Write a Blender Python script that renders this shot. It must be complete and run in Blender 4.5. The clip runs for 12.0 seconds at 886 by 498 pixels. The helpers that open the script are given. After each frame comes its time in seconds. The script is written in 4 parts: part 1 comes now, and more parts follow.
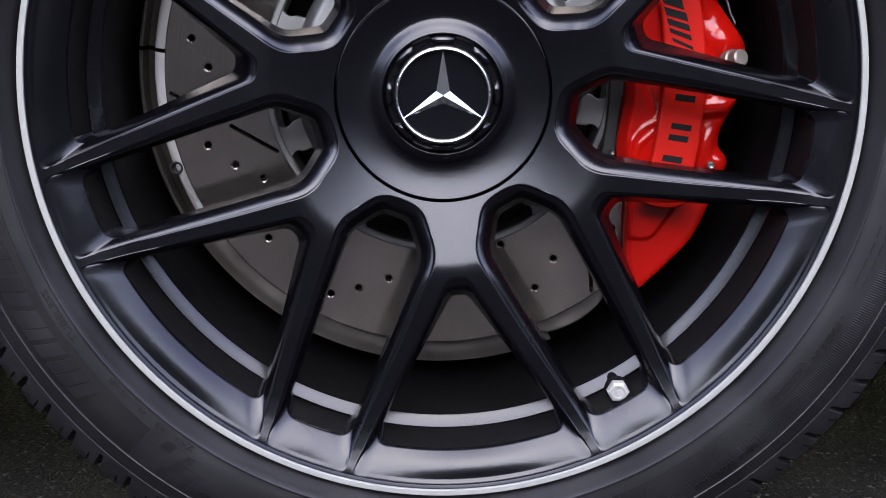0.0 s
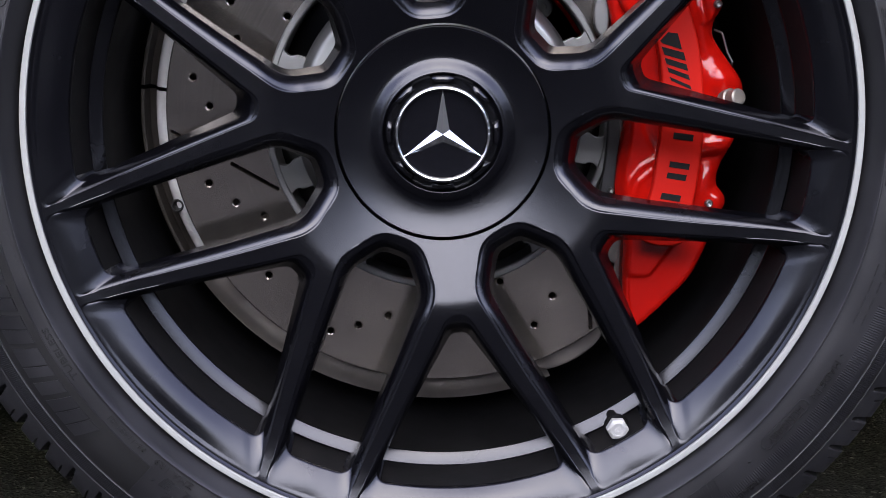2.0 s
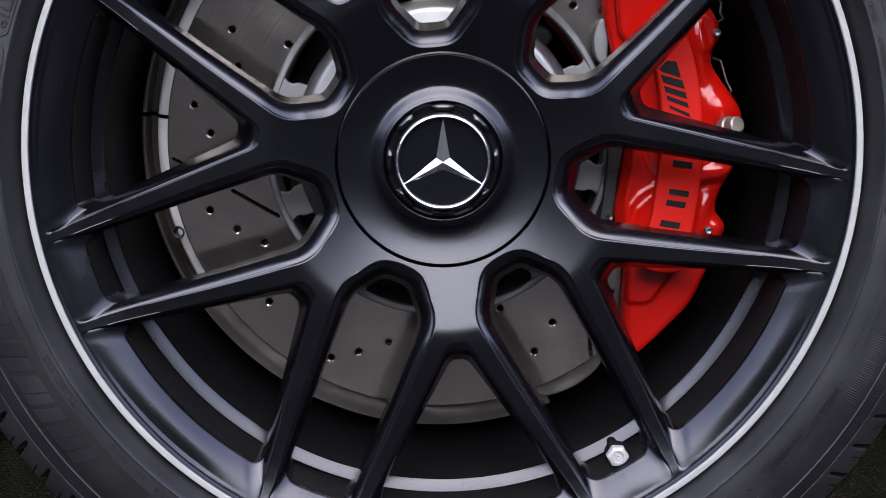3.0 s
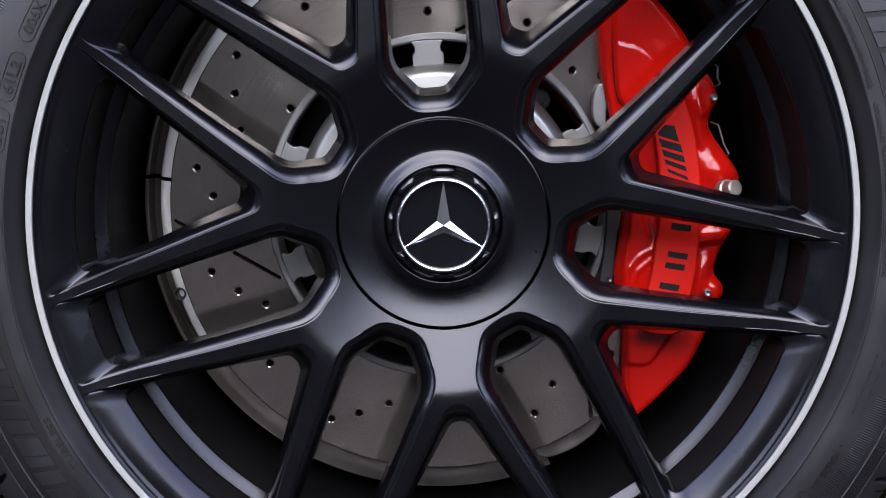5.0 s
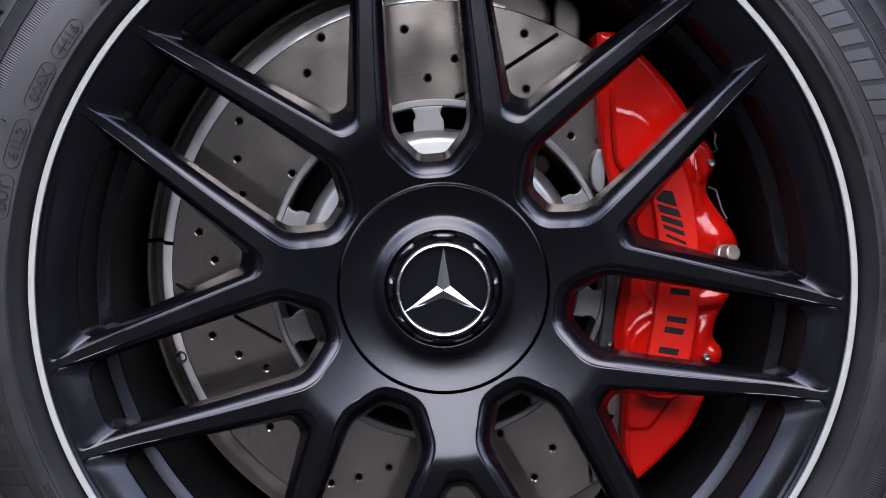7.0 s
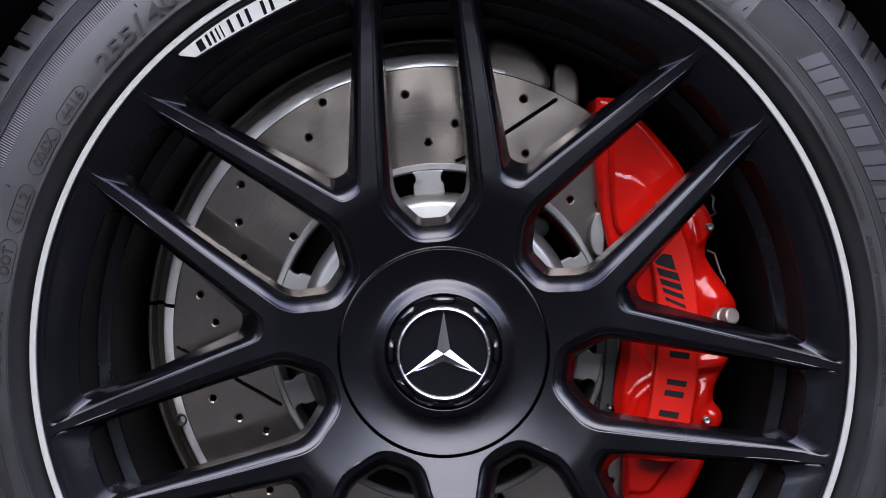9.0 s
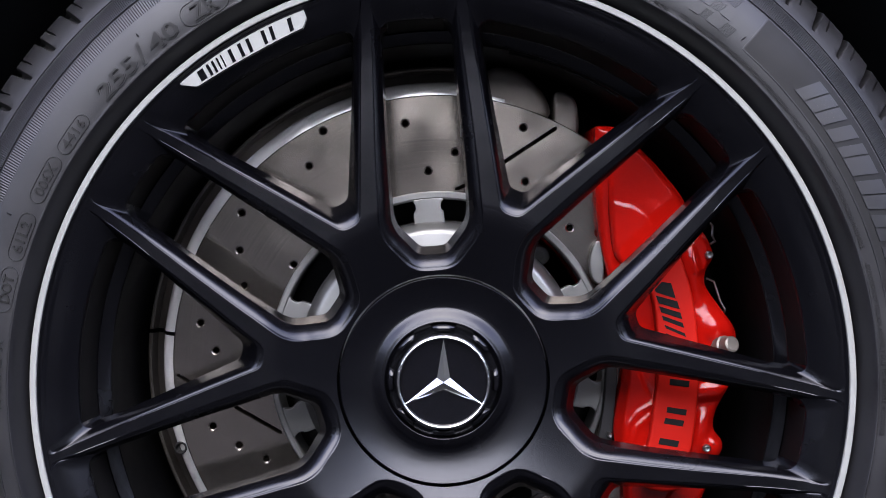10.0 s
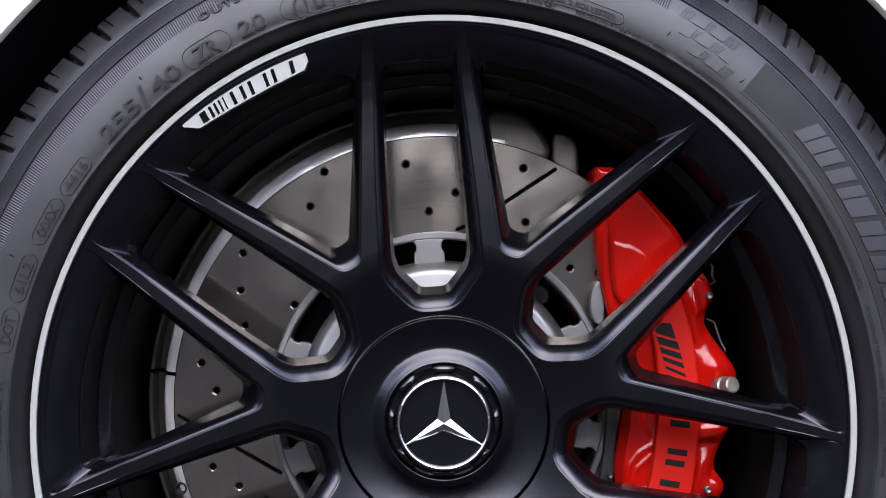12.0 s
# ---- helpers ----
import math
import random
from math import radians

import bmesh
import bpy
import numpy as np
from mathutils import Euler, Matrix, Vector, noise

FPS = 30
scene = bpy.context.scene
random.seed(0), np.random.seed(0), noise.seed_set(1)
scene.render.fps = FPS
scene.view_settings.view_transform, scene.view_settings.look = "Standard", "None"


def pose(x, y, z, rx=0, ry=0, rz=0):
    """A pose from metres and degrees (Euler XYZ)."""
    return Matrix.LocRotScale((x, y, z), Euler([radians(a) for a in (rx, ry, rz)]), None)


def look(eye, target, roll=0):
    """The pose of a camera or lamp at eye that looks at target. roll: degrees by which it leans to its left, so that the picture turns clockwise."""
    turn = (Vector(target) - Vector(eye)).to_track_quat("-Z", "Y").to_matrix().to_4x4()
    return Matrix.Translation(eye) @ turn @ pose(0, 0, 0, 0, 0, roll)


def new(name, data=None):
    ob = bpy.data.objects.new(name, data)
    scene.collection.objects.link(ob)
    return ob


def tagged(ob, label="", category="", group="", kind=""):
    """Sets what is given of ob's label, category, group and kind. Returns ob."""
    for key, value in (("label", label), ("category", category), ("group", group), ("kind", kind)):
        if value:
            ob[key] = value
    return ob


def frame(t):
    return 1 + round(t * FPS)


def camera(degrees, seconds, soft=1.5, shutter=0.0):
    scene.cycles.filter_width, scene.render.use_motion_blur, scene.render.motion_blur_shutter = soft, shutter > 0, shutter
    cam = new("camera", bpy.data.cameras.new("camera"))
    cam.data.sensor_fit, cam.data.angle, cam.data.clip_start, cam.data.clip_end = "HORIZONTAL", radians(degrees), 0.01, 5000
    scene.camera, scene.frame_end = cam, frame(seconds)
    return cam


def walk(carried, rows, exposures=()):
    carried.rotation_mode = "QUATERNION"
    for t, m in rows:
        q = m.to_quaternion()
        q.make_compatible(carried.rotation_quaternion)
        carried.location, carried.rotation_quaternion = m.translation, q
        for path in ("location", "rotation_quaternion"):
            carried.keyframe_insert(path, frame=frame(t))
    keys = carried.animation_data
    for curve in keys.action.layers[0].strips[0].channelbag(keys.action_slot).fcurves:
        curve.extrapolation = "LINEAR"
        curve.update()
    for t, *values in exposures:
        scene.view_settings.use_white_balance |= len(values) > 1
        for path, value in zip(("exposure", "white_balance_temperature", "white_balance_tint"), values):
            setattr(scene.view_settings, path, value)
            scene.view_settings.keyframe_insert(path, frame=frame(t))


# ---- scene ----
from mathutils.geometry import delaunay_2d_cdt

# the wheel's centre stands HUB above the ground; x right, y into the car, z up
HUB = 0.345
cam = camera(39.6, 12.0, soft=0.9)
# seconds, place of the eye relative to the wheel's centre, pitch, yaw, roll
ROWS = [
    (0.0, -0.0049, -0.7788, 0.0754, -12.484, -0.333, -0.090),
    (0.5, -0.0050, -0.7792, 0.0762, -12.207, -0.350, -0.081),
    (1.0, -0.0051, -0.7798, 0.0773, -11.834, -0.365, -0.071),
    (1.5, -0.0053, -0.7805, 0.0785, -11.440, -0.377, -0.062),
    (2.0, -0.0054, -0.7812, 0.0798, -10.986, -0.387, -0.053),
    (2.5, -0.0056, -0.7820, 0.0813, -10.483, -0.395, -0.045),
    (3.0, -0.0057, -0.7829, 0.0830, -9.920, -0.400, -0.036),
    (5.0, -0.0060, -0.7867, 0.0904, -7.474, -0.402, -0.006),
    (5.5, -0.0060, -0.7877, 0.0922, -6.861, -0.398, 0.001),
    (6.0, -0.0059, -0.7887, 0.0942, -6.192, -0.392, 0.008),
    (6.5, -0.0059, -0.7897, 0.0960, -5.586, -0.384, 0.015),
    (7.0, -0.0057, -0.7907, 0.0980, -4.950, -0.375, 0.021),
    (9.0, -0.0051, -0.7946, 0.1056, -2.489, -0.324, 0.043),
    (9.5, -0.0048, -0.7955, 0.1074, -1.912, -0.308, 0.048),
    (10.0, -0.0046, -0.7964, 0.1091, -1.403, -0.291, 0.053),
    (10.5, -0.0044, -0.7970, 0.1103, -0.968, -0.273, 0.057),
    (11.0, -0.0042, -0.7977, 0.1117, -0.530, -0.255, 0.061),
    (11.5, -0.0039, -0.7984, 0.1130, -0.163, -0.235, 0.065),
    (12.0, -0.0038, -0.7988, 0.1139, 0.168, -0.214, 0.069),
]
EXPOSURE = 2.41
walk(cam, [(t, pose(x, y, z + HUB, 90 + pitch, 0, yaw) @ pose(0, 0, 0, 0, 0, roll)) for t, x, y, z, pitch, yaw, roll in ROWS],
     exposures=[(0.0, EXPOSURE, 6450, 15), (12.0, EXPOSURE, 6450, 15)])

# ---- world and light ----
world = bpy.data.worlds.new("sky")
scene.world = world
world.use_nodes = True
wn = world.node_tree.nodes
sky = wn.new("ShaderNodeTexSky")
sky.sky_type = "NISHITA"
sky.sun_disc = False
sky.sun_elevation, sky.sun_rotation = radians(50), radians(180)
sky.air_density, sky.dust_density = 1.8, 0.8
wn["Background"].inputs["Strength"].default_value = 0.15
pale = wn.new("ShaderNodeHueSaturation")  # thin high cloud takes most of the blue out of the sky
pale.inputs["Hue"].default_value, pale.inputs["Saturation"].default_value = 0.54, 0.78
world.node_tree.links.new(sky.outputs["Color"], pale.inputs["Color"])
world.node_tree.links.new(pale.outputs["Color"], wn["Background"].inputs["Color"])
sun = new("sun", bpy.data.lights.new("sun", "SUN"))
sun.data.energy, sun.data.angle, sun.data.color = 0.95, radians(64), (1.0, 0.98, 0.96)
sun.matrix_world = look((-0.3, -3.4, 3.5), (0, 0, 0))


# ---- materials ----
def mat(name, color, rough=0.5, metal=0.0, coat=0.0, bump=0.0, scale=200.0, vary=0.0, vary_scale=20.0, rvary=0.0):
    """A Principled surface: colour variation at a coarse scale, roughness variation and fine relief at another."""
    m = bpy.data.materials.new(name)
    m.use_nodes = True
    nt = m.node_tree
    b = nt.nodes["Principled BSDF"]
    b.inputs["Base Color"].default_value = (*color, 1)
    b.inputs["Roughness"].default_value = rough
    b.inputs["Metallic"].default_value = metal
    b.inputs["Coat Weight"].default_value = coat
    b.inputs["Coat Roughness"].default_value = 0.05
    tc = nt.nodes.new("ShaderNodeTexCoord")
    if vary or rvary:
        n = nt.nodes.new("ShaderNodeTexNoise")
        n.inputs["Scale"].default_value = vary_scale
        n.inputs["Detail"].default_value = 6
        nt.links.new(tc.outputs["Object"], n.inputs["Vector"])
        if vary:
            mix = nt.nodes.new("ShaderNodeMix")
            mix.data_type = "RGBA"
            mix.inputs[6].default_value = (*[c * (1 - vary) for c in color], 1)
            mix.inputs[7].default_value = (*[min(1, c * (1 + vary)) for c in color], 1)
            nt.links.new(n.outputs["Fac"], mix.inputs[0])
            nt.links.new(mix.outputs[2], b.inputs["Base Color"])
        if rvary:
            r = nt.nodes.new("ShaderNodeMapRange")
            r.inputs[3].default_value, r.inputs[4].default_value = max(0.02, rough - rvary), rough + rvary
            r.inputs[1].default_value, r.inputs[2].default_value = 0.3, 0.7
            nt.links.new(n.outputs["Fac"], r.inputs[0])
            nt.links.new(r.outputs[0], b.inputs["Roughness"])
    if bump:
        n2 = nt.nodes.new("ShaderNodeTexNoise")
        n2.inputs["Scale"].default_value = scale
        n2.inputs["Detail"].default_value = 4
        nt.links.new(tc.outputs["Object"], n2.inputs["Vector"])
        bp = nt.nodes.new("ShaderNodeBump")
        bp.inputs["Strength"].default_value = bump
        bp.inputs["Distance"].default_value = 0.001
        nt.links.new(n2.outputs["Fac"], bp.inputs["Height"])
        nt.links.new(bp.outputs["Normal"], b.inputs["Normal"])
    return m


PAINT = mat("satin_black_paint", (0.0010, 0.0010, 0.0016), 0.25, 0.0, 0.0, 0.04, 1500, 0.1, 30, 0.03)
# low-gloss black; reflection is turned down so the barrel's inside stays dark
DULL_BLACK = mat("dull_black", (0.003, 0.003, 0.0033), 0.6, 0.0, 0.0, 0.1, 700, 0.3, 30, 0.08)
GLOSS = mat("gloss_black", (0.003, 0.003, 0.004), 0.06)
MACHINED = mat("machined_aluminium", (0.28, 0.285, 0.27), 0.55, 0.3, 0.0, 0.05, 900, 0.06, 60, 0.05)
CHROME = mat("chrome", (0.9, 0.9, 0.88), 0.05, 1.0)
RIPPLED = mat("rippled_chrome", (0.9, 0.9, 0.88), 0.06, 1.0, 0.0, 0.55, 420)
RUBBER = mat("tyre_rubber", (0.0086, 0.0085, 0.0096), 0.44, 0.0, 0.0, 0.08, 1600, 0.6, 22, 0.10)
LETTER = mat("tyre_lettering", (0.0045, 0.0044, 0.0045), 0.62, 0.0, 0.0, 0.10, 1600, 0.2, 60, 0.06)
STEEL = mat("brake_steel", (0.39, 0.350, 0.308), 0.175, 0.95, 0.0, 0.015, 600, 0.12, 30, 0.06)
ALLOY = mat("cast_alloy", (0.26, 0.26, 0.255), 0.45, 1.0, 0.0, 0.02, 900, 0.1, 40, 0.08)
SHIELD = mat("shield_sheet", (0.92, 0.90, 0.86), 0.24, 0.42, 0.0, 0.03, 200, 0.35, 22, 0.0)
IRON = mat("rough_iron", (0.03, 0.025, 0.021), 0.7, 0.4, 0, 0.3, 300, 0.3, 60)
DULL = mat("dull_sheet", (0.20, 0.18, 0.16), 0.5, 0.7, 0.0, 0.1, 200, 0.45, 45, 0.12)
DARK = mat("dark_plastic", (0.01, 0.01, 0.011), 0.7, 0, 0, 0.2, 200, 0.2, 20)
PLATED = mat("plated_metal", (0.31, 0.31, 0.30), 0.45, 0.25, 0.0, 0.1, 500, 0.08, 80, 0.06)
RED = mat("caliper_red", (0.36, 0.0048, 0.0022), 0.10, 0.0, 0.0, 0.06, 400, 0.06, 40, 0.04)
BAND = mat("caliper_red_band", (0.40, 0.0075, 0.003), 0.5, 0.0, 0.0, 0.05, 500, 0.05, 40, 0.04)
PRINT = mat("black_print", (0.006, 0.006, 0.006), 0.6)
WHITE = mat("white_car_paint", (0.82, 0.78, 0.66), 0.3, 0, 0.6, 0.02, 300, 0.02, 5)
ASPHALT = mat("asphalt", (0.030, 0.030, 0.031), 0.9, 0, 0, 1.0, 260, 0.5, 120)
WALL = mat("dark_wall", (0.080, 0.077, 0.070), 0.8, 0, 0, 0.3, 20, 0.3, 2)


def ribbed(m):
    """Fine radial ribs in two narrow rings of the tyre's sidewall, dust in the rubber."""
    nt = m.node_tree
    b = nt.nodes["Principled BSDF"]
    tc = nt.nodes.new("ShaderNodeTexCoord")
    xyz = nt.nodes.new("ShaderNodeSeparateXYZ")
    nt.links.new(tc.outputs["Object"], xyz.inputs[0])

    def math_node(op, a, c=None, d=None):
        n = nt.nodes.new("ShaderNodeMath")
        n.operation = op
        for i, v in enumerate((a, c, d)):
            if v is None:
                continue
            if isinstance(v, (int, float)):
                n.inputs[i].default_value = v
            else:
                nt.links.new(v, n.inputs[i])
        return n.outputs[0]

    x, z = xyz.outputs[0], xyz.outputs[2]
    ang = math_node("ARCTAN2", z, x)
    rad = math_node("SQRT", math_node("ADD", math_node("MULTIPLY", x, x), math_node("MULTIPLY", z, z)))
    wave = math_node("SINE", math_node("MULTIPLY", ang, 1500.0))
    coarse = math_node("SINE", math_node("MULTIPLY", ang, 1180.0))

    def between(v, lo, hi):
        return math_node("COMPARE", v, (lo + hi) / 2, (hi - lo) / 2)

    outer = math_node("MULTIPLY", wave, between(rad, 0.3172, 0.3282))
    upper = math_node("MULTIPLY", math_node("MULTIPLY", coarse, between(rad, 0.3060, 0.3154)), between(ang, radians(62), radians(178)))
    lower = math_node("MULTIPLY", math_node("MULTIPLY", coarse, between(rad, 0.3005, 0.3116)), between(ang, radians(-118), radians(-21)))
    height = math_node("ADD", outer, math_node("ADD", upper, math_node("MULTIPLY", lower, 0.6)))
    old = b.inputs["Normal"].links[0].from_socket
    bp = nt.nodes.new("ShaderNodeBump")
    bp.inputs["Strength"].default_value = 0.6
    bp.inputs["Distance"].default_value = 0.0004
    nt.links.new(height, bp.inputs["Height"])
    nt.links.new(old, bp.inputs["Normal"])
    nt.links.new(bp.outputs["Normal"], b.inputs["Normal"])


def gritty(m):
    """Stones of different greys set in the asphalt, a few of them pale."""
    nt = m.node_tree
    b = nt.nodes["Principled BSDF"]
    tc = nt.nodes.new("ShaderNodeTexCoord")
    vo = nt.nodes.new("ShaderNodeTexVoronoi")
    vo.inputs["Scale"].default_value = 330
    nt.links.new(tc.outputs["Object"], vo.inputs["Vector"])
    sep = nt.nodes.new("ShaderNodeSeparateColor")
    nt.links.new(vo.outputs["Color"], sep.inputs[0])
    ramp = nt.nodes.new("ShaderNodeValToRGB")
    el = ramp.color_ramp.elements
    el[0].position, el[0].color = 0.0, (0.005, 0.005, 0.005, 1)
    el[1].position, el[1].color = 1.0, (0.12, 0.115, 0.11, 1)
    for pos, v in ((0.55, 0.008), (0.88, 0.017), (0.97, 0.040)):
        e = el.new(pos)
        e.color = (v, v, v * 1.02, 1)
    nt.links.new(sep.outputs[0], ramp.inputs[0])
    nt.links.new(ramp.outputs[0], b.inputs["Base Color"])
    bp = nt.nodes.new("ShaderNodeBump")
    bp.inputs["Strength"].default_value = 1.0
    bp.inputs["Distance"].default_value = 0.003
    bp.invert = True
    nt.links.new(vo.outputs["Distance"], bp.inputs["Height"])
    nt.links.new(b.inputs["Normal"].links[0].from_socket, bp.inputs["Normal"])
    nt.links.new(bp.outputs["Normal"], b.inputs["Normal"])
    b.inputs["Specular IOR Level"].default_value = 0.25


gritty(ASPHALT)
DULL_BLACK.node_tree.nodes["Principled BSDF"].inputs["Specular IOR Level"].default_value = 0.1
PAINT.node_tree.nodes["Principled BSDF"].inputs["Specular IOR Level"].default_value = 0.46
PAINT.node_tree.nodes["Principled BSDF"].inputs["Specular Tint"].default_value = (0.93, 0.94, 1.0, 1)
RUBBER.node_tree.nodes["Principled BSDF"].inputs["Specular IOR Level"].default_value = 0.50
LETTER.node_tree.nodes["Principled BSDF"].inputs["Specular IOR Level"].default_value = 0.3
RED.node_tree.nodes["Principled BSDF"].inputs["Specular IOR Level"].default_value = 0.38
PRINT.node_tree.nodes["Principled BSDF"].inputs["Specular IOR Level"].default_value = 0.15
BAND.node_tree.nodes["Principled BSDF"].inputs["Specular IOR Level"].default_value = 0.14
ribbed(RUBBER)


def wavy(m, scale, distance):
    """Shallow dents and waves of pressed sheet metal."""
    nt = m.node_tree
    b = nt.nodes["Principled BSDF"]
    tc = nt.nodes.new("ShaderNodeTexCoord")
    n = nt.nodes.new("ShaderNodeTexNoise")
    n.inputs["Scale"].default_value, n.inputs["Detail"].default_value = scale, 1.5
    nt.links.new(tc.outputs["Object"], n.inputs["Vector"])
    bp = nt.nodes.new("ShaderNodeBump")
    bp.inputs["Strength"].default_value, bp.inputs["Distance"].default_value = 1.0, distance
    nt.links.new(n.outputs["Fac"], bp.inputs["Height"])
    nt.links.new(b.inputs["Normal"].links[0].from_socket, bp.inputs["Normal"])
    nt.links.new(bp.outputs["Normal"], b.inputs["Normal"])


wavy(SHIELD, 28, 0.0026)
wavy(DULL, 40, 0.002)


def dusty(m):
    """Fine pale specks of road dust in the rubber."""
    nt = m.node_tree
    b = nt.nodes["Principled BSDF"]
    tc = nt.nodes.new("ShaderNodeTexCoord")
    n = nt.nodes.new("ShaderNodeTexNoise")
    n.inputs["Scale"].default_value = 1300
    n.inputs["Detail"].default_value = 2
    nt.links.new(tc.outputs["Object"], n.inputs["Vector"])
    big = nt.nodes.new("ShaderNodeTexNoise")
    big.inputs["Scale"].default_value = 14
    big.inputs["Detail"].default_value = 3
    nt.links.new(tc.outputs["Object"], big.inputs["Vector"])
    both = nt.nodes.new("ShaderNodeMath")
    both.operation = "MULTIPLY"
    nt.links.new(n.outputs["Fac"], both.inputs[0])
    nt.links.new(big.outputs["Fac"], both.inputs[1])
    r = nt.nodes.new("ShaderNodeMapRange")
    r.inputs[1].default_value, r.inputs[2].default_value = 0.415, 0.46
    nt.links.new(both.outputs[0], r.inputs[0])
    mix = nt.nodes.new("ShaderNodeMix")
    mix.data_type = "RGBA"
    mix.inputs[7].default_value = (0.035, 0.033, 0.030, 1)
    nt.links.new(r.outputs[0], mix.inputs[0])
    nt.links.new(b.inputs["Base Color"].links[0].from_socket, mix.inputs[6])
    nt.links.new(mix.outputs[2], b.inputs["Base Color"])


dusty(RUBBER)


def brushed(m, amount):
    """Fine circular machining marks round the wheel's axis."""
    nt = m.node_tree
    b = nt.nodes["Principled BSDF"]
    tc = nt.nodes.new("ShaderNodeTexCoord")
    xyz = nt.nodes.new("ShaderNodeSeparateXYZ")
    nt.links.new(tc.outputs["Object"], xyz.inputs[0])
    ln = nt.nodes.new("ShaderNodeVectorMath")
    ln.operation = "LENGTH"
    nt.links.new(tc.outputs["Object"], ln.inputs[0])
    n1 = nt.nodes.new("ShaderNodeTexNoise")
    n1.noise_dimensions = "1D"
    n1.inputs["Scale"].default_value = 1500
    n1.inputs["Detail"].default_value = 3
    nt.links.new(ln.outputs["Value"], n1.inputs["W"])
    bp = nt.nodes.new("ShaderNodeBump")
    bp.inputs["Strength"].default_value = amount
    bp.inputs["Distance"].default_value = 0.0002
    nt.links.new(n1.outputs["Fac"], bp.inputs["Height"])
    old = b.inputs["Normal"].links
    if old:
        nt.links.new(old[0].from_socket, bp.inputs["Normal"])
    nt.links.new(bp.outputs["Normal"], b.inputs["Normal"])
    tan = nt.nodes.new("ShaderNodeTangent")
    tan.direction_type, tan.axis = "RADIAL", "Y"
    nt.links.new(tan.outputs[0], b.inputs["Tangent"])
    b.inputs["Anisotropic"].default_value = 0.72
    b.inputs["Anisotropic Rotation"].default_value = 0.25
    # the pads' wear rings: darker and lighter bands at two widths
    n3 = nt.nodes.new("ShaderNodeTexNoise")
    n3.noise_dimensions = "1D"
    n3.inputs["Scale"].default_value = 700
    n3.inputs["Detail"].default_value = 5
    nt.links.new(ln.outputs["Value"], n3.inputs["W"])
    mul = nt.nodes.new("ShaderNodeMix")
    mul.data_type, mul.blend_type = "RGBA", "MULTIPLY"
    mul.inputs[0].default_value = 1.0
    ramp = nt.nodes.new("ShaderNodeMapRange")
    ramp.inputs[1].default_value, ramp.inputs[2].default_value = 0.3, 0.7
    ramp.inputs[3].default_value, ramp.inputs[4].default_value = 0.88, 1.10
    nt.links.new(n3.outputs["Fac"], ramp.inputs[0])
    nt.links.new(b.inputs["Base Color"].links[0].from_socket, mul.inputs[6])
    nt.links.new(ramp.outputs[0], mul.inputs[7])
    nt.links.new(mul.outputs[2], b.inputs["Base Color"])


brushed(STEEL, 0.09)


# ---- builders ----
def part(name, bm, material, parent, label="", at=(0, 0, HUB), sharp=32):
    """Link a bmesh as one mesh object under its thing."""
    me = bpy.data.meshes.new(name)
    bmesh.ops.recalc_face_normals(bm, faces=bm.faces)
    for f in bm.faces:
        f.smooth = True
    bm.to_mesh(me)
    bm.free()
    me.set_sharp_from_angle(angle=radians(sharp))
    me.materials.append(material)
    ob = new(name, me)
    ob.parent = parent
    ob.location = at
    if label:
        ob["label"] = label
    return ob


def thing(name, label, category, group="", kind="", at=(0, 0, 0)):
    ob = new(name)
    ob.location = at
    ob.empty_display_size = 0.05
    return tagged(ob, label, category, group, kind)


def lathe(profile, n=256, loop=False, a0=0.0, a1=360.0, bm=None):
    """Turn a profile of (y, radius) about the y axis."""
    bm = bm or bmesh.new()
    full = abs(a1 - a0) >= 360
    cols = n if full else n + 1
    rings = []
    for y, r in profile:
        rings.append([bm.verts.new((r * math.cos(a), y, r * math.sin(a))) for a in (radians(a0 + (a1 - a0) * i / n) for i in range(cols))])
    m = len(rings)
    for j in range(m if loop else m - 1):
        p, q = rings[j], rings[(j + 1) % m]
        for i in range(n):
            k = (i + 1) % cols
            bm.faces.new((p[i], p[k], q[k], q[i]))
    return bm


def rounded(ctrl, counts, arc=10):
    """A polyline through control points (u, v, cut): each inner corner is rounded over the length cut; counts: points per straight run."""
    out, starts = [], []
    n = len(ctrl)
    pts = [Vector(c[:2]) for c in ctrl]
    ends = []
    for i in range(n):
        if 0 < i < n - 1:
            d0, d1 = (pts[i - 1] - pts[i]).normalized(), (pts[i + 1] - pts[i]).normalized()
            ends.append((pts[i] + d0 * ctrl[i][2], pts[i] + d1 * ctrl[i][2]))
        else:
            ends.append((pts[i], pts[i]))
    for i in range(n):
        if 0 < i < n - 1:
            a, b = ends[i]
            for k in range(arc + 1):
                t = k / arc
                out.append(a * (1 - t) ** 2 + pts[i] * 2 * t * (1 - t) + b * t * t)
        else:
            out.append(pts[i].copy())
        if i < n - 1:
            a, b = ends[i][1], ends[i + 1][0]
            starts.append(len(out))
            out += [a.lerp(b, k / (counts[i] + 1)) for k in range(1, counts[i] + 1)]
    starts.append(len(out))
    return out, starts[-2]


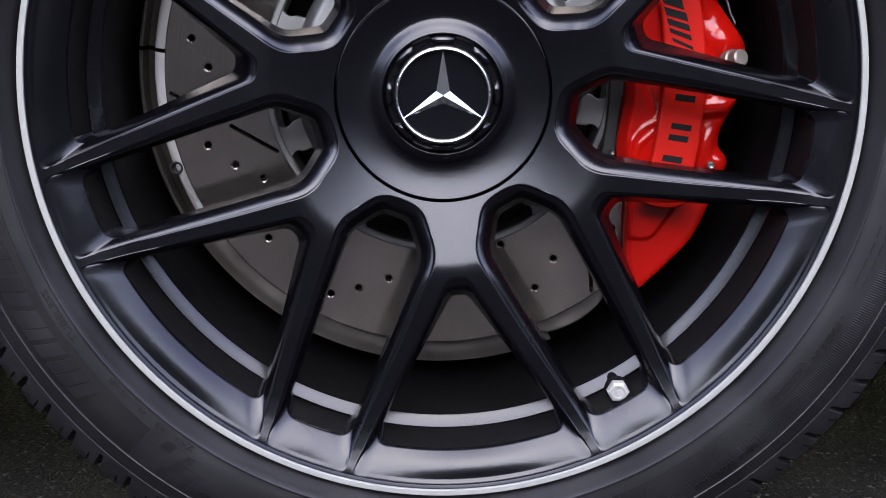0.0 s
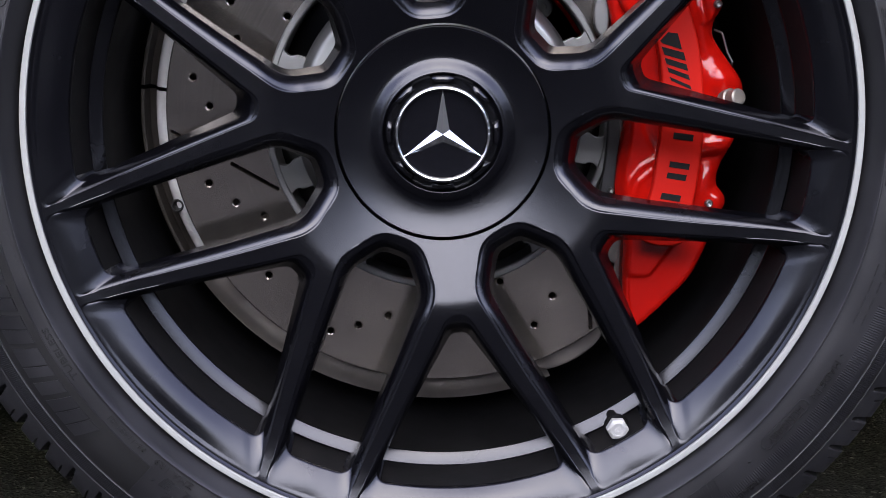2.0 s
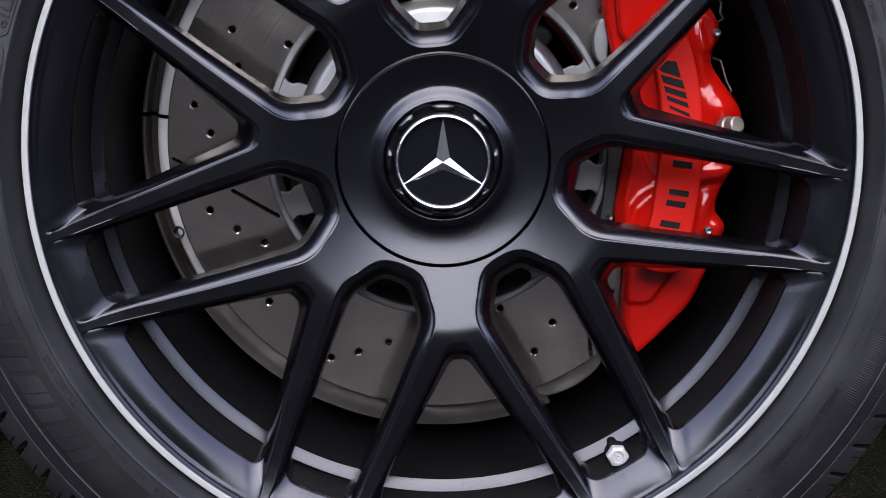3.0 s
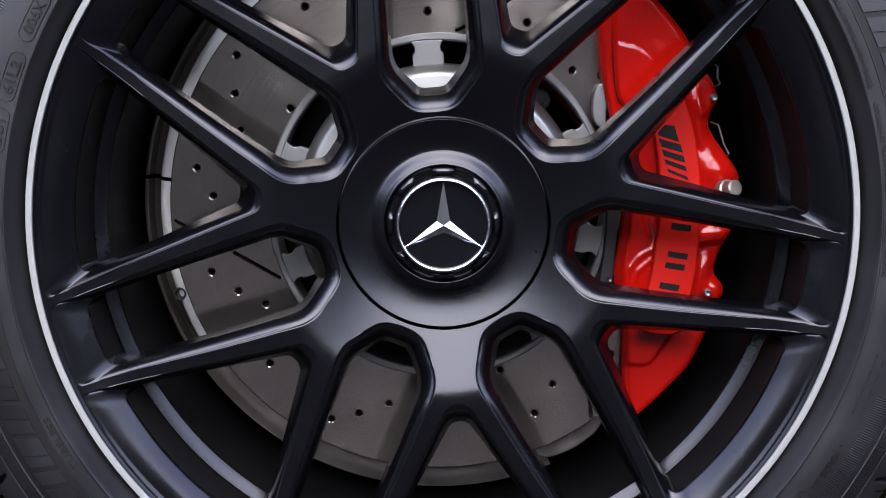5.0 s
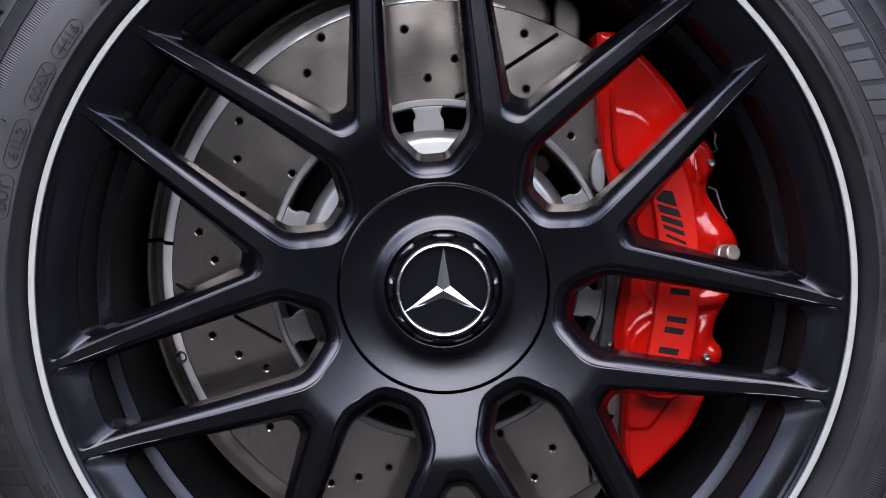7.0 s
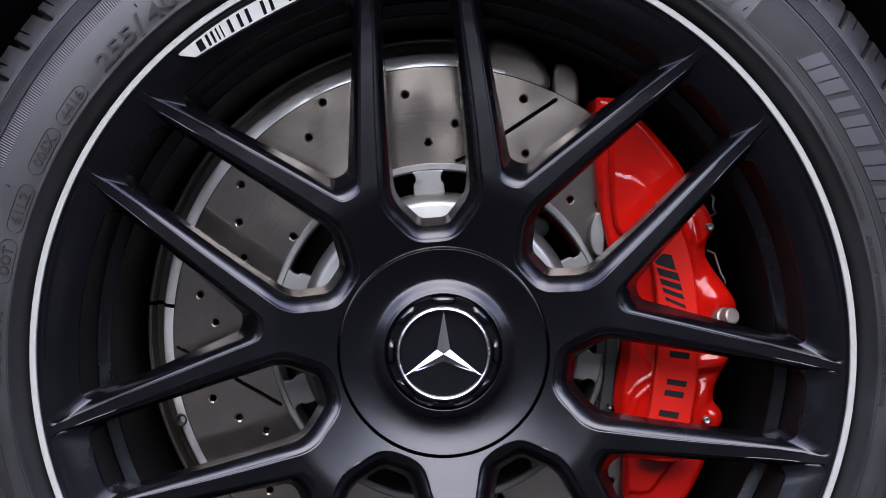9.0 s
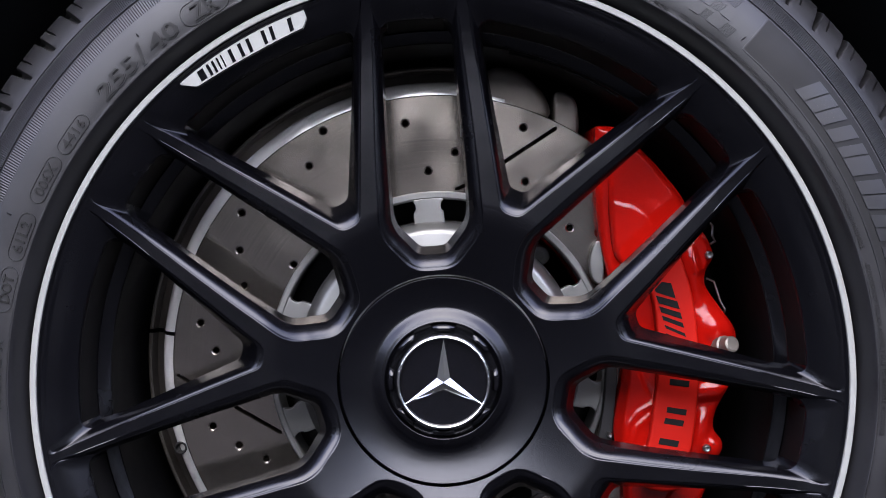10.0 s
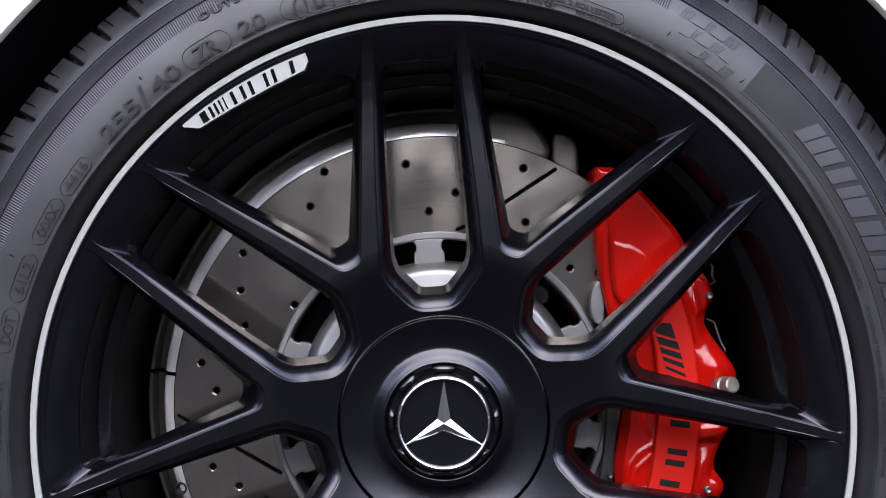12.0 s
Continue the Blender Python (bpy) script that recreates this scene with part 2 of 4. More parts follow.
def slab(outline, y0, y1, bevel=0.002, steps=3, dome=0.0):
    """A plate from an outline of (x, z): front at y0 with rounded edge, back at y1."""
    bm = bmesh.new()
    c = sum((Vector(p) for p in outline), Vector((0, 0))) / len(outline)
    n = len(outline)
    nor = []
    for i in range(n):
        t = (Vector(outline[(i + 1) % n]) - Vector(outline[i - 1])).normalized()
        w = Vector((t.y, -t.x))
        nor.append(w)
    area = sum(outline[i][0] * outline[(i + 1) % n][1] - outline[(i + 1) % n][0] * outline[i][1] for i in range(n))
    sgn = 1 if area > 0 else -1
    rings = [[bm.verts.new((p[0], y1, p[1])) for p in outline]]
    for k in range(steps + 1):
        a = math.pi / 2 * k / steps
        off, y = -bevel * (1 - math.cos(a)) * sgn, y0 + bevel * (1 - math.sin(a))
        rings.append([bm.verts.new((p[0] + nor[i].x * off, y, p[1] + nor[i].y * off)) for i, p in enumerate(outline)])
    hold = -(bevel + 0.0004) * sgn
    rings.append([bm.verts.new((p[0] + nor[i].x * hold, y0, p[1] + nor[i].y * hold)) for i, p in enumerate(outline)])
    for p, q in zip(rings, rings[1:]):
        for i in range(n):
            bm.faces.new((p[i], p[(i + 1) % n], q[(i + 1) % n], q[i]))
    if dome:
        mid = [bm.verts.new((v.co.x * 0.5 + c.x * 0.5, y0 - dome, v.co.z * 0.5 + c.y * 0.5)) for v in rings[-1]]
        for i in range(n):
            bm.faces.new((rings[-1][i], rings[-1][(i + 1) % n], mid[(i + 1) % n], mid[i]))
        bm.faces.new(mid)
    else:
        bm.faces.new(rings[-1])
    bm.faces.new(rings[0])
    bm.normal_update()
    bmesh.ops.triangulate(bm, faces=[f for f in bm.faces if len(f.verts) > 4], ngon_method="EAR_CLIP")
    return bm


def smooth_loop(ctrl, per=6):
    """A closed Catmull-Rom loop through the control points."""
    out, n = [], len(ctrl)
    for i in range(n):
        p0, p1, p2, p3 = (Vector(ctrl[(i + k) % n][:2]) for k in (-1, 0, 1, 2))
        for k in range(per):
            t = k / per
            out.append(0.5 * (2 * p1 + (p2 - p0) * t + (2 * p0 - 5 * p1 + 4 * p2 - p3) * t * t + (3 * p1 - p0 - 3 * p2 + p3) * t ** 3))
    return out


# ---- ground ----
bm = bmesh.new()
vs = [bm.verts.new(p) for p in ((-400, -400, 0), (400, -400, 0), (400, 400, 0), (-400, 400, 0))]
bm.faces.new(vs)
tagged(part("ground", bm, ASPHALT, None, at=(0, 0, 0)), "dark coarse asphalt with pale grit", "ground", kind="structure")

# unseen dark wall behind the viewer, added to keep low reflections dark
bm = bmesh.new()
bmesh.ops.create_cube(bm, size=1, matrix=Matrix.LocRotScale((0, -5.2, 1.0), None, (24, 0.3, 2.0)))
tagged(part("unseen_wall_south", bm, WALL, None, at=(0, 0, 0)), "unseen dark wall added to darken reflections", "wall", kind="structure")
# two more out of view at the sides, added to darken sideways reflections
for side, x in (("unseen_wall_east", 4.6), ("unseen_wall_west", -4.6)):
    bm = bmesh.new()
    bmesh.ops.create_cube(bm, size=1, matrix=Matrix.LocRotScale((x, 1.4, 1.0), None, (0.3, 12.6, 2.0)))
    tagged(part(side, bm, WALL, None, at=(0, 0, 0)), "unseen dark wall added to darken reflections", "wall", kind="structure")

# ---- wheel ----
wheel = thing("alloy_wheel", "satin black alloy car wheel with seven forked spokes", "wheel")
PHASE = 17.38  # angle of the first spoke stem
GRID = np.arange(0, 0.2751, 0.0005)
_y = np.interp(GRID, [0.0, 0.045, 0.069, 0.113, 0.121, 0.160, 0.200, 0.220, 0.234, 0.2450, 0.2540, 0.2600, 0.275],
               [0.0440, 0.0390, 0.0304, 0.0142, 0.0135, 0.0142, 0.0146, 0.0140, 0.0124, 0.0096, 0.0062, 0.0034, 0.0005])
_k = np.exp(-0.5 * (np.arange(-12, 13) / 4.0) ** 2)
_y = np.convolve(np.pad(_y, 12, mode="edge"), _k / _k.sum(), mode="valid")


def face_y(r):
    return float(np.interp(r, GRID, _y))


LAST = {}  # where each window outline's rim corner ends


def window_half(kind, level):
    """Half of a window's outline from its hub end to its rim end, in metres along and across the window's axis."""
    if kind == "long":
        ctrl, rim = {
            "face": ([(73.0, 0, 0), (73.0, 13.5, 8), (98, 35, 13), (150, 34.2, 20), (260.0, 28.0, 5), (261.5, 0, 0)], 261.5),
            "mid": ([(84.0, 0, 0), (84.0, 9.5, 5), (105, 26.3, 9), (150, 26.2, 20), (240.1, 23.8, 9), (241.3, 0, 0)], 241.3),
            "back": ([(91.0, 0, 0), (91.0, 8.5, 4), (110, 24.9, 8), (150, 25.2, 20), (237.9, 23.3, 7), (239.0, 0, 0)], 239.0)}[level]
        counts = (5, 8, 10, 30, 10)
    else:
        ctrl, rim = {
            "face": ([(119.6, 0, 0), (119.6, 6.5, 5.5), (248.2, 82.4, 5), (261.5, 0, 0)], 261.5),
            "mid": ([(130.2, 0, 0), (130.2, 6.5, 5), (231.9, 66.6, 10), (241.3, 0, 0)], 241.3),
            "back": ([(139.5, 0, 0), (139.5, 5.5, 4.5), (231.3, 63.8, 8), (239.0, 0, 0)], 239.0)}[level]
        counts = (3, 36, 26)
    pts, last = rounded(ctrl, counts)
    seen = {"face": 0.013, "mid": 0.023, "back": 0.047}[level]
    for p in pts[:last]:
        w = p.length / 1000
        y = {"face": face_y, "mid": mid_y, "back": back_y}[level](w)
        if w < 0.225:
            p *= (0.795 + y) / (0.795 + seen)
    LAST[kind] = last
    grow = rim / pts[last].length - 1
    for p in pts[last:]:
        p *= rim / p.length
    for k in range(11):
        pts[last - 11 + k] *= 1 + grow * (k / 10) ** 2
    return [p / 1000 for p in pts]


def mid_y(r):
    """Depth of the windows' inner edge."""
    return float(np.interp(r, [0.080, 0.105, 0.130, 0.190, 0.214, 0.223, 0.231, 0.2376, 0.2413], [0.0380, 0.0272, 0.0218, 0.0226, 0.0232, 0.0228, 0.0216, 0.0179, 0.0156]))


def back_y(r):
    return float(np.interp(r, [0.080, 0.105, 0.140, 0.228, 0.2390], [0.0500, 0.0420, 0.0360, 0.0360, 0.0498]))


def spoke_mesh():
    """One seventh of the wheel's face, round a spoke stem: front, the bevelled window edges, the window walls and the back."""
    bm = bmesh.new()
    half_step = math.pi / 7

    def turn(p, a):
        return Vector((p.x * math.cos(a) - p.y * math.sin(a), p.x * math.sin(a) + p.y * math.cos(a)))

    def lines(level):
        lo, tr = ([p.copy() for p in window_half(k, "face" if level == "strip" else level)] for k in ("long", "fork"))
        if level == "strip":
            for own, kind in ((lo, "long"), (tr, "fork")):
                for p, q in zip(own, window_half(kind, "mid")):
                    p += (p - q) * 0.06
        up = [turn(Vector((p.x, -p.y)), half_step) for p in lo]
        dn = [turn(p, -half_step) for p in lo]
        tri = tr + [Vector((p.x, -p.y)) for p in reversed(tr[1:-1])]
        return up, dn, tri

    # window edges and walls
    S, F, M, B = lines("strip"), lines("face"), lines("mid"), lines("back")
    # plan position, depth share along the arms, depth share at the rim's flange
    bevel = ((0, 0, 0), (0.05, 0.020, 0.030), (0.075, 0.043, 0.078), (0.095, 0.066, 0.100), (0.115, 0.084, 0.138), (0.16, 0.108, 0.152), (0.20, 0.122, 0.162), (0.24, 0.131, 0.171), (0.32, 0.156, 0.191),
             (0.40, 0.205, 0.219), (0.50, 0.290, 0.27), (0.60, 0.400, 0.352), (0.70, 0.530, 0.475), (0.80, 0.678, 0.63), (0.88, 0.806, 0.775), (0.95, 0.92, 0.905), (1, 1, 1))
    wall = (0.03, 0.1, 0.5, 1.0)
    for e, f, m, b, closed in zip(S, F, M, B, (False, False, True)):
        half_n, last = (len(f) // 2 + 1, LAST["fork"]) if closed else (len(f), LAST["long"])
        fan = []
        for i in range(len(f)):
            k = i if i < half_n else len(f) - i
            d = max(0, last - 11 - k, k - last)
            fan.append(0.97 * math.exp(-(d / 13) ** 2))
        rings = [[bm.verts.new((p.x, face_y(p.length), p.y)) for p in e]]
        for s, g_arm, g_rim in bevel:
            ys = []
            for p, q, c in zip(f, m, fan):
                rim = min(1.0, max(0.0, (q.length - 0.2120) / 0.0285))
                rim = rim * rim * (3 - 2 * rim)
                g = (g_arm * (1 - rim) + g_rim * rim) * (1 - c) + (0.35 * s * s + 0.65 * s) * c
                ys.append(face_y(p.length) * (1 - g) + mid_y(q.length) * g)
            # even out the depth along the edge
            ys = np.array(ys)
            for _ in range(28 if s else 0):
                pad = np.concatenate((ys[-1:], ys, ys[:1])) if closed else np.concatenate((ys[:1], ys, ys[-1:]))
                ys = 0.25 * pad[:-2] + 0.5 * pad[1:-1] + 0.25 * pad[2:]
            rings.append([bm.verts.new((w.x, y, w.y)) for w, y in ((p.lerp(q, s), y) for p, q, y in zip(f, m, ys))])
        for s in wall:
            rings.append([bm.verts.new((w.x, y * (1 - s) + back_y(o.length) * s, w.y)) for w, y, o in ((q.lerp(o, s), y, o) for q, o, y in zip(m, b, ys))])
        n = len(f)
        for p, q in zip(rings, rings[1:]):
            for i in range(n if closed else n - 1):
                k = (i + 1) % n
                bm.faces.new((p[i], p[k], q[k], q[i]))

    # front and back sheets
    for (up, dn, tri), depth in ((S, face_y), (B, back_y)):
        r0, r1 = 0.0717, (0.2640 if depth is face_y else 0.2372)
        arc_in = [Vector((r0 * math.cos(a), r0 * math.sin(a))) for a in np.linspace(-half_step, half_step, 25)]
        arc_out = [Vector((r1 * math.cos(a), r1 * math.sin(a))) for a in np.linspace(half_step, -half_step, 120)]
        outer = arc_in + up + arc_out + list(reversed(dn))
        pts = list(outer) + list(tri)
        edges = [(i, (i + 1) % len(outer)) for i in range(len(outer))]
        o = len(outer)
        edges += [(o + i, o + (i + 1) % len(tri)) for i in range(len(tri))]

        def inside(x, y, poly):
            hit, j = False, len(poly) - 1
            for i in range(len(poly)):
                a, b = poly[i], poly[j]
                if (a.y > y) != (b.y > y) and x < (b.x - a.x) * (y - a.y) / (b.y - a.y) + a.x:
                    hit = not hit
                j = i
            return hit

        step = 0.0025
        for gx in np.arange(0.05, 0.266, step):
            for gy in np.arange(-0.125, 0.125, step):
                x, y = gx + 0.0003 * math.sin(gy * 900), gy
                if inside(x, y, outer) and not inside(x, y, tri):
                    d = min(((x - p.x) ** 2 + (y - p.y) ** 2) for p in pts[:o + len(tri)])
                    if d > (0.0011) ** 2:
                        pts.append(Vector((x, y)))
        v2, _, faces, *_ = delaunay_2d_cdt(pts, edges, [], 0, 1e-7)
        vv = [bm.verts.new((p.x, depth(p.length), p.y)) for p in v2]
        for t in faces:
            cx, cy = (sum(v2[i][k] for i in t) / len(t) for k in (0, 1))
            if inside(cx, cy, outer) and not inside(cx, cy, tri):
                bm.faces.new([vv[i] for i in t])
    bmesh.ops.remove_doubles(bm, verts=bm.verts, dist=2e-6)
    return bm


first = part("spoke", spoke_mesh(), PAINT, wheel, sharp=65)
first.rotation_euler = (0, -radians(PHASE), 0)
for k in range(1, 7):
    s = new("spoke", first.data)
    s.parent, s.location = wheel, first.location
    s.rotation_euler = (0, -radians(PHASE + k * 360 / 7), 0)

part("rim_barrel", lathe([(0.0012, 0.2636), (0.0060, 0.2600), (0.0150, 0.2426), (0.0165, 0.24247), (0.0180, 0.2545), (0.0130, 0.2650), (0.0040, 0.2690)], 360, loop=True), PAINT, wheel)
# set just proud of the window walls to cover their red reflections
part("barrel_wall", lathe([(0.0175, 0.24080), (0.0489, 0.23845), (0.0500, 0.2480), (0.0186, 0.2540)], 360, loop=True), DULL_BLACK, wheel, "matt black barrel wall")
part("rim_ledge", lathe([(0.0490, 0.2388), (0.0504, 0.2380), (0.0530, 0.2322), (0.0545, 0.2304), (0.0560, 0.2303), (0.0575, 0.2330), (0.0600, 0.2480), (0.0502, 0.2480)], 360, loop=True), PAINT, wheel)
part("inner_barrel", lathe([(0.0552, 0.2298), (0.0900, 0.2276), (0.2050, 0.2280), (0.2250, 0.2500), (0.2350, 0.2560), (0.2440, 0.2680), (0.2300, 0.2690), (0.2280, 0.2580), (0.2000, 0.2340), (0.0900, 0.2340), (0.0602, 0.2470),
                            (0.0560, 0.2328)], 300, loop=True), DULL_BLACK, wheel, "matt black inner barrel")
part("rim_lip", lathe([(0.0022, 0.2643), (0.0002, 0.2644), (-0.0001, 0.2646), (-0.0002, 0.2650), (-0.0002, 0.2680), (-0.0001, 0.2683), (0.0003, 0.2686), (0.0020, 0.2688), (0.0040, 0.2685), (0.0040, 0.2646)], 480, loop=True),
     MACHINED, wheel, "bright machined aluminium lip ring", sharp=12)

# hub cap
part("hub_cap", lathe([(0.040, 0.0704), (0.0285, 0.0704), (0.0268, 0.0702), (0.0262, 0.0694), (0.0284, 0.0635), (0.0303, 0.0575), (0.0313, 0.0530), (0.0317, 0.0502), (0.0316, 0.0486), (0.0310, 0.0472), (0.0301, 0.0458), (0.0290, 0.0443), (0.0282, 0.0428), (0.0278, 0.0416), (0.0276, 0.0407),
                       (0.0273, 0.0400), (0.0276, 0.0394), (0.0290, 0.0390), (0.0310, 0.0386), (0.0316, 0.0376), (0.0318, 0.0360), (0.0318, 0.0)], 256), PAINT, wheel, "satin black domed centre cap", at=(0, 0.004, HUB))
lug0 = None
for k in range(8):
    a0 = radians(90 + 45 * k)
    if lug0:
        lug = new("lug", lug0.data)
        lug.parent, lug.location, lug.rotation_euler = wheel, lug0.location, (0, -radians(45 * k), 0)
        continue
    bm = bmesh.new()
    rows = []
    for r, y, w in ((0.0385, 0.0315, 0.0090), (0.0382, 0.0290, 0.0088), (0.0377, 0.0276, 0.0082), (0.0366, 0.0266, 0.0072), (0.0350, 0.0258, 0.0064), (0.0340, 0.0262, 0.0062), (0.0334, 0.0315, 0.0064)):
        row = []
        for i in range(9):
            q = (i / 8 * 2 - 1)
            drop = 0.0016 * max(0, abs(q) - 0.5) / 0.5 * abs(q)
            a = a0 + q * w / r
            row.append(bm.verts.new((r * math.cos(a), y + drop, r * math.sin(a))))
        rows.append(row)
    for p, q in zip(rows, rows[1:]):
        for i in range(8):
            bm.faces.new((p[i], p[i + 1], q[i + 1], q[i]))
    bm.faces.new([r[0] for r in rows])
    bm.faces.new([r[-1] for r in reversed(rows)])
    lug0 = part("lug", bm, GLOSS, wheel, "glossy black lug", at=(0, 0.004, HUB), sharp=60)
emblem = part("emblem", lathe([(0.0318, 0.0324), (0.0200, 0.0324), (0.0190, 0.0319), (0.0188, 0.0308), (0.0208, 0.0296), (0.0211, 0.0)], 128), GLOSS, wheel, "round gloss black badge", at=(0, 0.004, HUB))
part("emblem_ring", lathe([(0.0205, 0.0318), (0.0180, 0.0315), (0.0172, 0.0308), (0.0170, 0.0301), (0.0174, 0.0294), (0.0205, 0.0288)], 128), RIPPLED, emblem, "rippled chrome ring", at=(0, 0, 0))
bm = bmesh.new()
top = bm.verts.new((0, 0.0176, 0))
rim3 = []
for k in range(3):
    a = radians(90 + 120 * k)
    d = Vector((math.cos(a), 0, math.sin(a)))
    s = Vector((-math.sin(a), 0, math.cos(a)))
    n2 = Vector((math.cos(a + radians(60)), 0, math.sin(a + radians(60))))
    tip_r, tip_l = d * 0.0292 - s * 0.0004, d * 0.0292 + s * 0.0004
    rim3.append((bm.verts.new(d * 0.0292 + Vector((0, 0.0207, 0))), bm.verts.new(tip_r + Vector((0, 0.0211, 0))), bm.verts.new(tip_l + Vector((0, 0.0211, 0))), bm.verts.new(n2 * 0.0052 + Vector((0, 0.0211, 0)))))
for k in range(3):
    t, r, l, v = rim3[k]
    pv = rim3[k - 1][3]
    bm.faces.new((top, t, l, v))
    bm.faces.new((top, pv, r, t))
    bm.faces.new((t, r, l))
part("star", bm, CHROME, emblem, "chrome three-armed badge figure", at=(0, 0, 0), sharp=10)

# valve
valve = part("valve", lathe([(0.0314, 0.0), (0.0314, 0.0008), (0.0311, 0.0010), (0.0311, 0.0016), (0.0315, 0.0018), (0.0315, 0.0036), (0.0311, 0.0039), (0.0311, 0.0052), (0.0313, 0.0056), (0.0320, 0.0058), (0.0400, 0.0058)], 40), PLATED, wheel,
             "metal tyre valve with hexagonal cap", at=(0.1196, -0.0115, HUB - 0.2022), sharp=20)
bm = lathe([(0.0316, 0.0056), (0.0315, 0.0064), (0.0319, 0.0072), (0.0328, 0.0077), (0.0380, 0.0077)], 6)
part("valve_nut", bm, PLATED, valve, "hexagonal nut", at=(0, 0, 0), sharp=20)
bm = bmesh.new()
for k in range(16):
    a = radians(22.5 * k)
    bmesh.ops.create_cube(bm, size=1, matrix=Matrix.Translation((0.0045 * math.cos(a), 0.0310, 0.0045 * math.sin(a))) @ Matrix.Rotation(-a, 4, "Y") @ Matrix.Diagonal((0.0012, 0.0006, 0.0008, 1)))
part("valve_knurl", bm, PLATED, valve, at=(0, 0, 0), sharp=20)
# dark ring in place of the shaded gap round the valve, with its stem
part("valve_hole", lathe([(0.0375, 0.0060), (0.0375, 0.0082), (0.0385, 0.0085), (0.0420, 0.0085), (0.0424, 0.0036), (0.0675, 0.0036)], 40), DULL_BLACK, valve, "dark ring and stem in place of a shaded gap", at=(0, 0, 0))

# maker's plate on the rim: bright plate with plain dark bars
bm = bmesh.new()
rings = []
A0, A1 = 131.0, 110.4
for side in range(2):
    row = []
    for i in range(41):
        t = i / 40
        a = radians(A0 + (A1 - A0) * t)
        r = 0.2600 if side == 0 else 0.2498 + 0.0025 * (2 * t - 1) ** 2 - 0.0022 * t
        if side and t < 0.08:
            r += (0.08 - t) / 0.08 * 0.0065
        if side and t > 0.95:
            r += (t - 0.95) / 0.05 * 0.0045
        row.append((r * math.cos(a), r * math.sin(a), r))
    rings.append(row)


def dish_y(r):
    return 0.0040 + (0.2593 - r) * 0.026 / 0.0148


front = [[bm.verts.new((x, 0.0012 + (0.2600 - r) * 0.08, z)) for x, z, r in row] for row in rings]
back = [[bm.verts.new((x, dish_y(r) + 0.004, z)) for x, z, r in row] for row in rings]
for i in range(40):
    bm.faces.new((front[0][i], front[0][i + 1], front[1][i + 1], front[1][i]))
    for s in (0, 1):
        bm.faces.new((front[s][i], front[s][i + 1], back[s][i + 1], back[s][i]))
for i in (0, 40):
    bm.faces.new((front[0][i], front[1][i], back[1][i], back[0][i]))
rim_plate = part("rim_plate", bm, MACHINED, wheel, "bright metal maker's plate with dark bars")

# ---- tyre ----
half = [(0.0160, 0.2640), (0.0100, 0.2680), (0.0080, 0.2690), (0.0060, 0.2698), (0.0030, 0.2712), (-0.0030, 0.2738), (-0.0085, 0.2760), (-0.0116, 0.2774), (-0.0126, 0.2781), (-0.0127, 0.2786), (-0.0121, 0.2793), (-0.0120, 0.2800), (-0.0125, 0.2822),
        (-0.0128, 0.2880), (-0.0124, 0.2950), (-0.0114, 0.3020), (-0.0109, 0.3045), (-0.0092, 0.3096), (-0.0066, 0.3155), (-0.0053, 0.3162), (-0.0059, 0.3170), (-0.0040, 0.3200),
        (-0.0010, 0.3243), (0.0020, 0.3272), (0.0030, 0.3287), (0.0042, 0.3292), (0.0037, 0.3298), (0.0044, 0.3312), (0.0059, 0.3337), (0.0076, 0.3364), (0.0093, 0.3386), (0.0110, 0.3410), (0.0130, 0.3436),
        (0.0154, 0.3463), (0.0182, 0.3489), (0.0212, 0.3511), (0.0252, 0.3527), (0.0340, 0.3537),
        (0.0440, 0.3543), (0.0445, 0.3480), (0.0540, 0.3480), (0.0545, 0.3544), (0.0860, 0.3556), (0.0865, 0.3490), (0.0980, 0.3490), (0.0985, 0.3558), (0.1180, 0.3560)]
prof = half + [(0.236 - y, r) for y, r in reversed(half)]
NB = 87
PITCH = 360 / NB


def ease(v, lo, hi):
    t = max(0.0, min(1.0, (v - lo) / (hi - lo)))
    return t * t * (3 - 2 * t)


bm = bmesh.new()
rings = []
# degrees across one tread block: (offset from the groove's middle, share of the groove's depth, share of the sipe's depth)
ACROSS = ((-0.34, 0, 0), (-0.26, 0.12, 0), (-0.15, 0.9, 0), (-0.07, 1, 0), (0.07, 1, 0), (0.15, 0.9, 0), (0.26, 0.12, 0), (0.34, 0, 0), (1.0, 0, 0), (1.8, 0, 0), (2.42, 0, 0), (2.53, 0, 0), (2.57, 0, 1), (2.73, 0, 1), (2.77, 0, 0), (2.88, 0, 0), (3.3, 0, 0))
for y, r in prof:
    ring = []
    depth_in = min(y, 0.236 - y)
    lean = 0.75 * max(0.0, min(1.0, (r - 0.3340) / 0.0185)) + 2.2 * ease(depth_in, 0.024, 0.060)
    wide = 1.05 + 0.4 * ease(r, 0.3350, 0.3500)
    for b in range(NB):
        for off, groove, sipe in ACROSS:
            a = radians(126.78 + PITCH * b + lean + (off * wide if abs(off) < 0.4 else off))
            cut_in = 0.0048 * groove * ease(r, 0.3336, 0.3385) + 0.0026 * sipe * ease(r, 0.3415, 0.3450)
            rr = r - cut_in
            yy = y + cut_in * 0.9 * (1 if y < 0.118 else -1)
            x, z = rr * math.cos(a), rr * math.sin(a)
            if z < -HUB:
                z = -HUB
            ring.append(bm.verts.new((x, yy, z)))
    rings.append(ring)
n = len(rings[0])
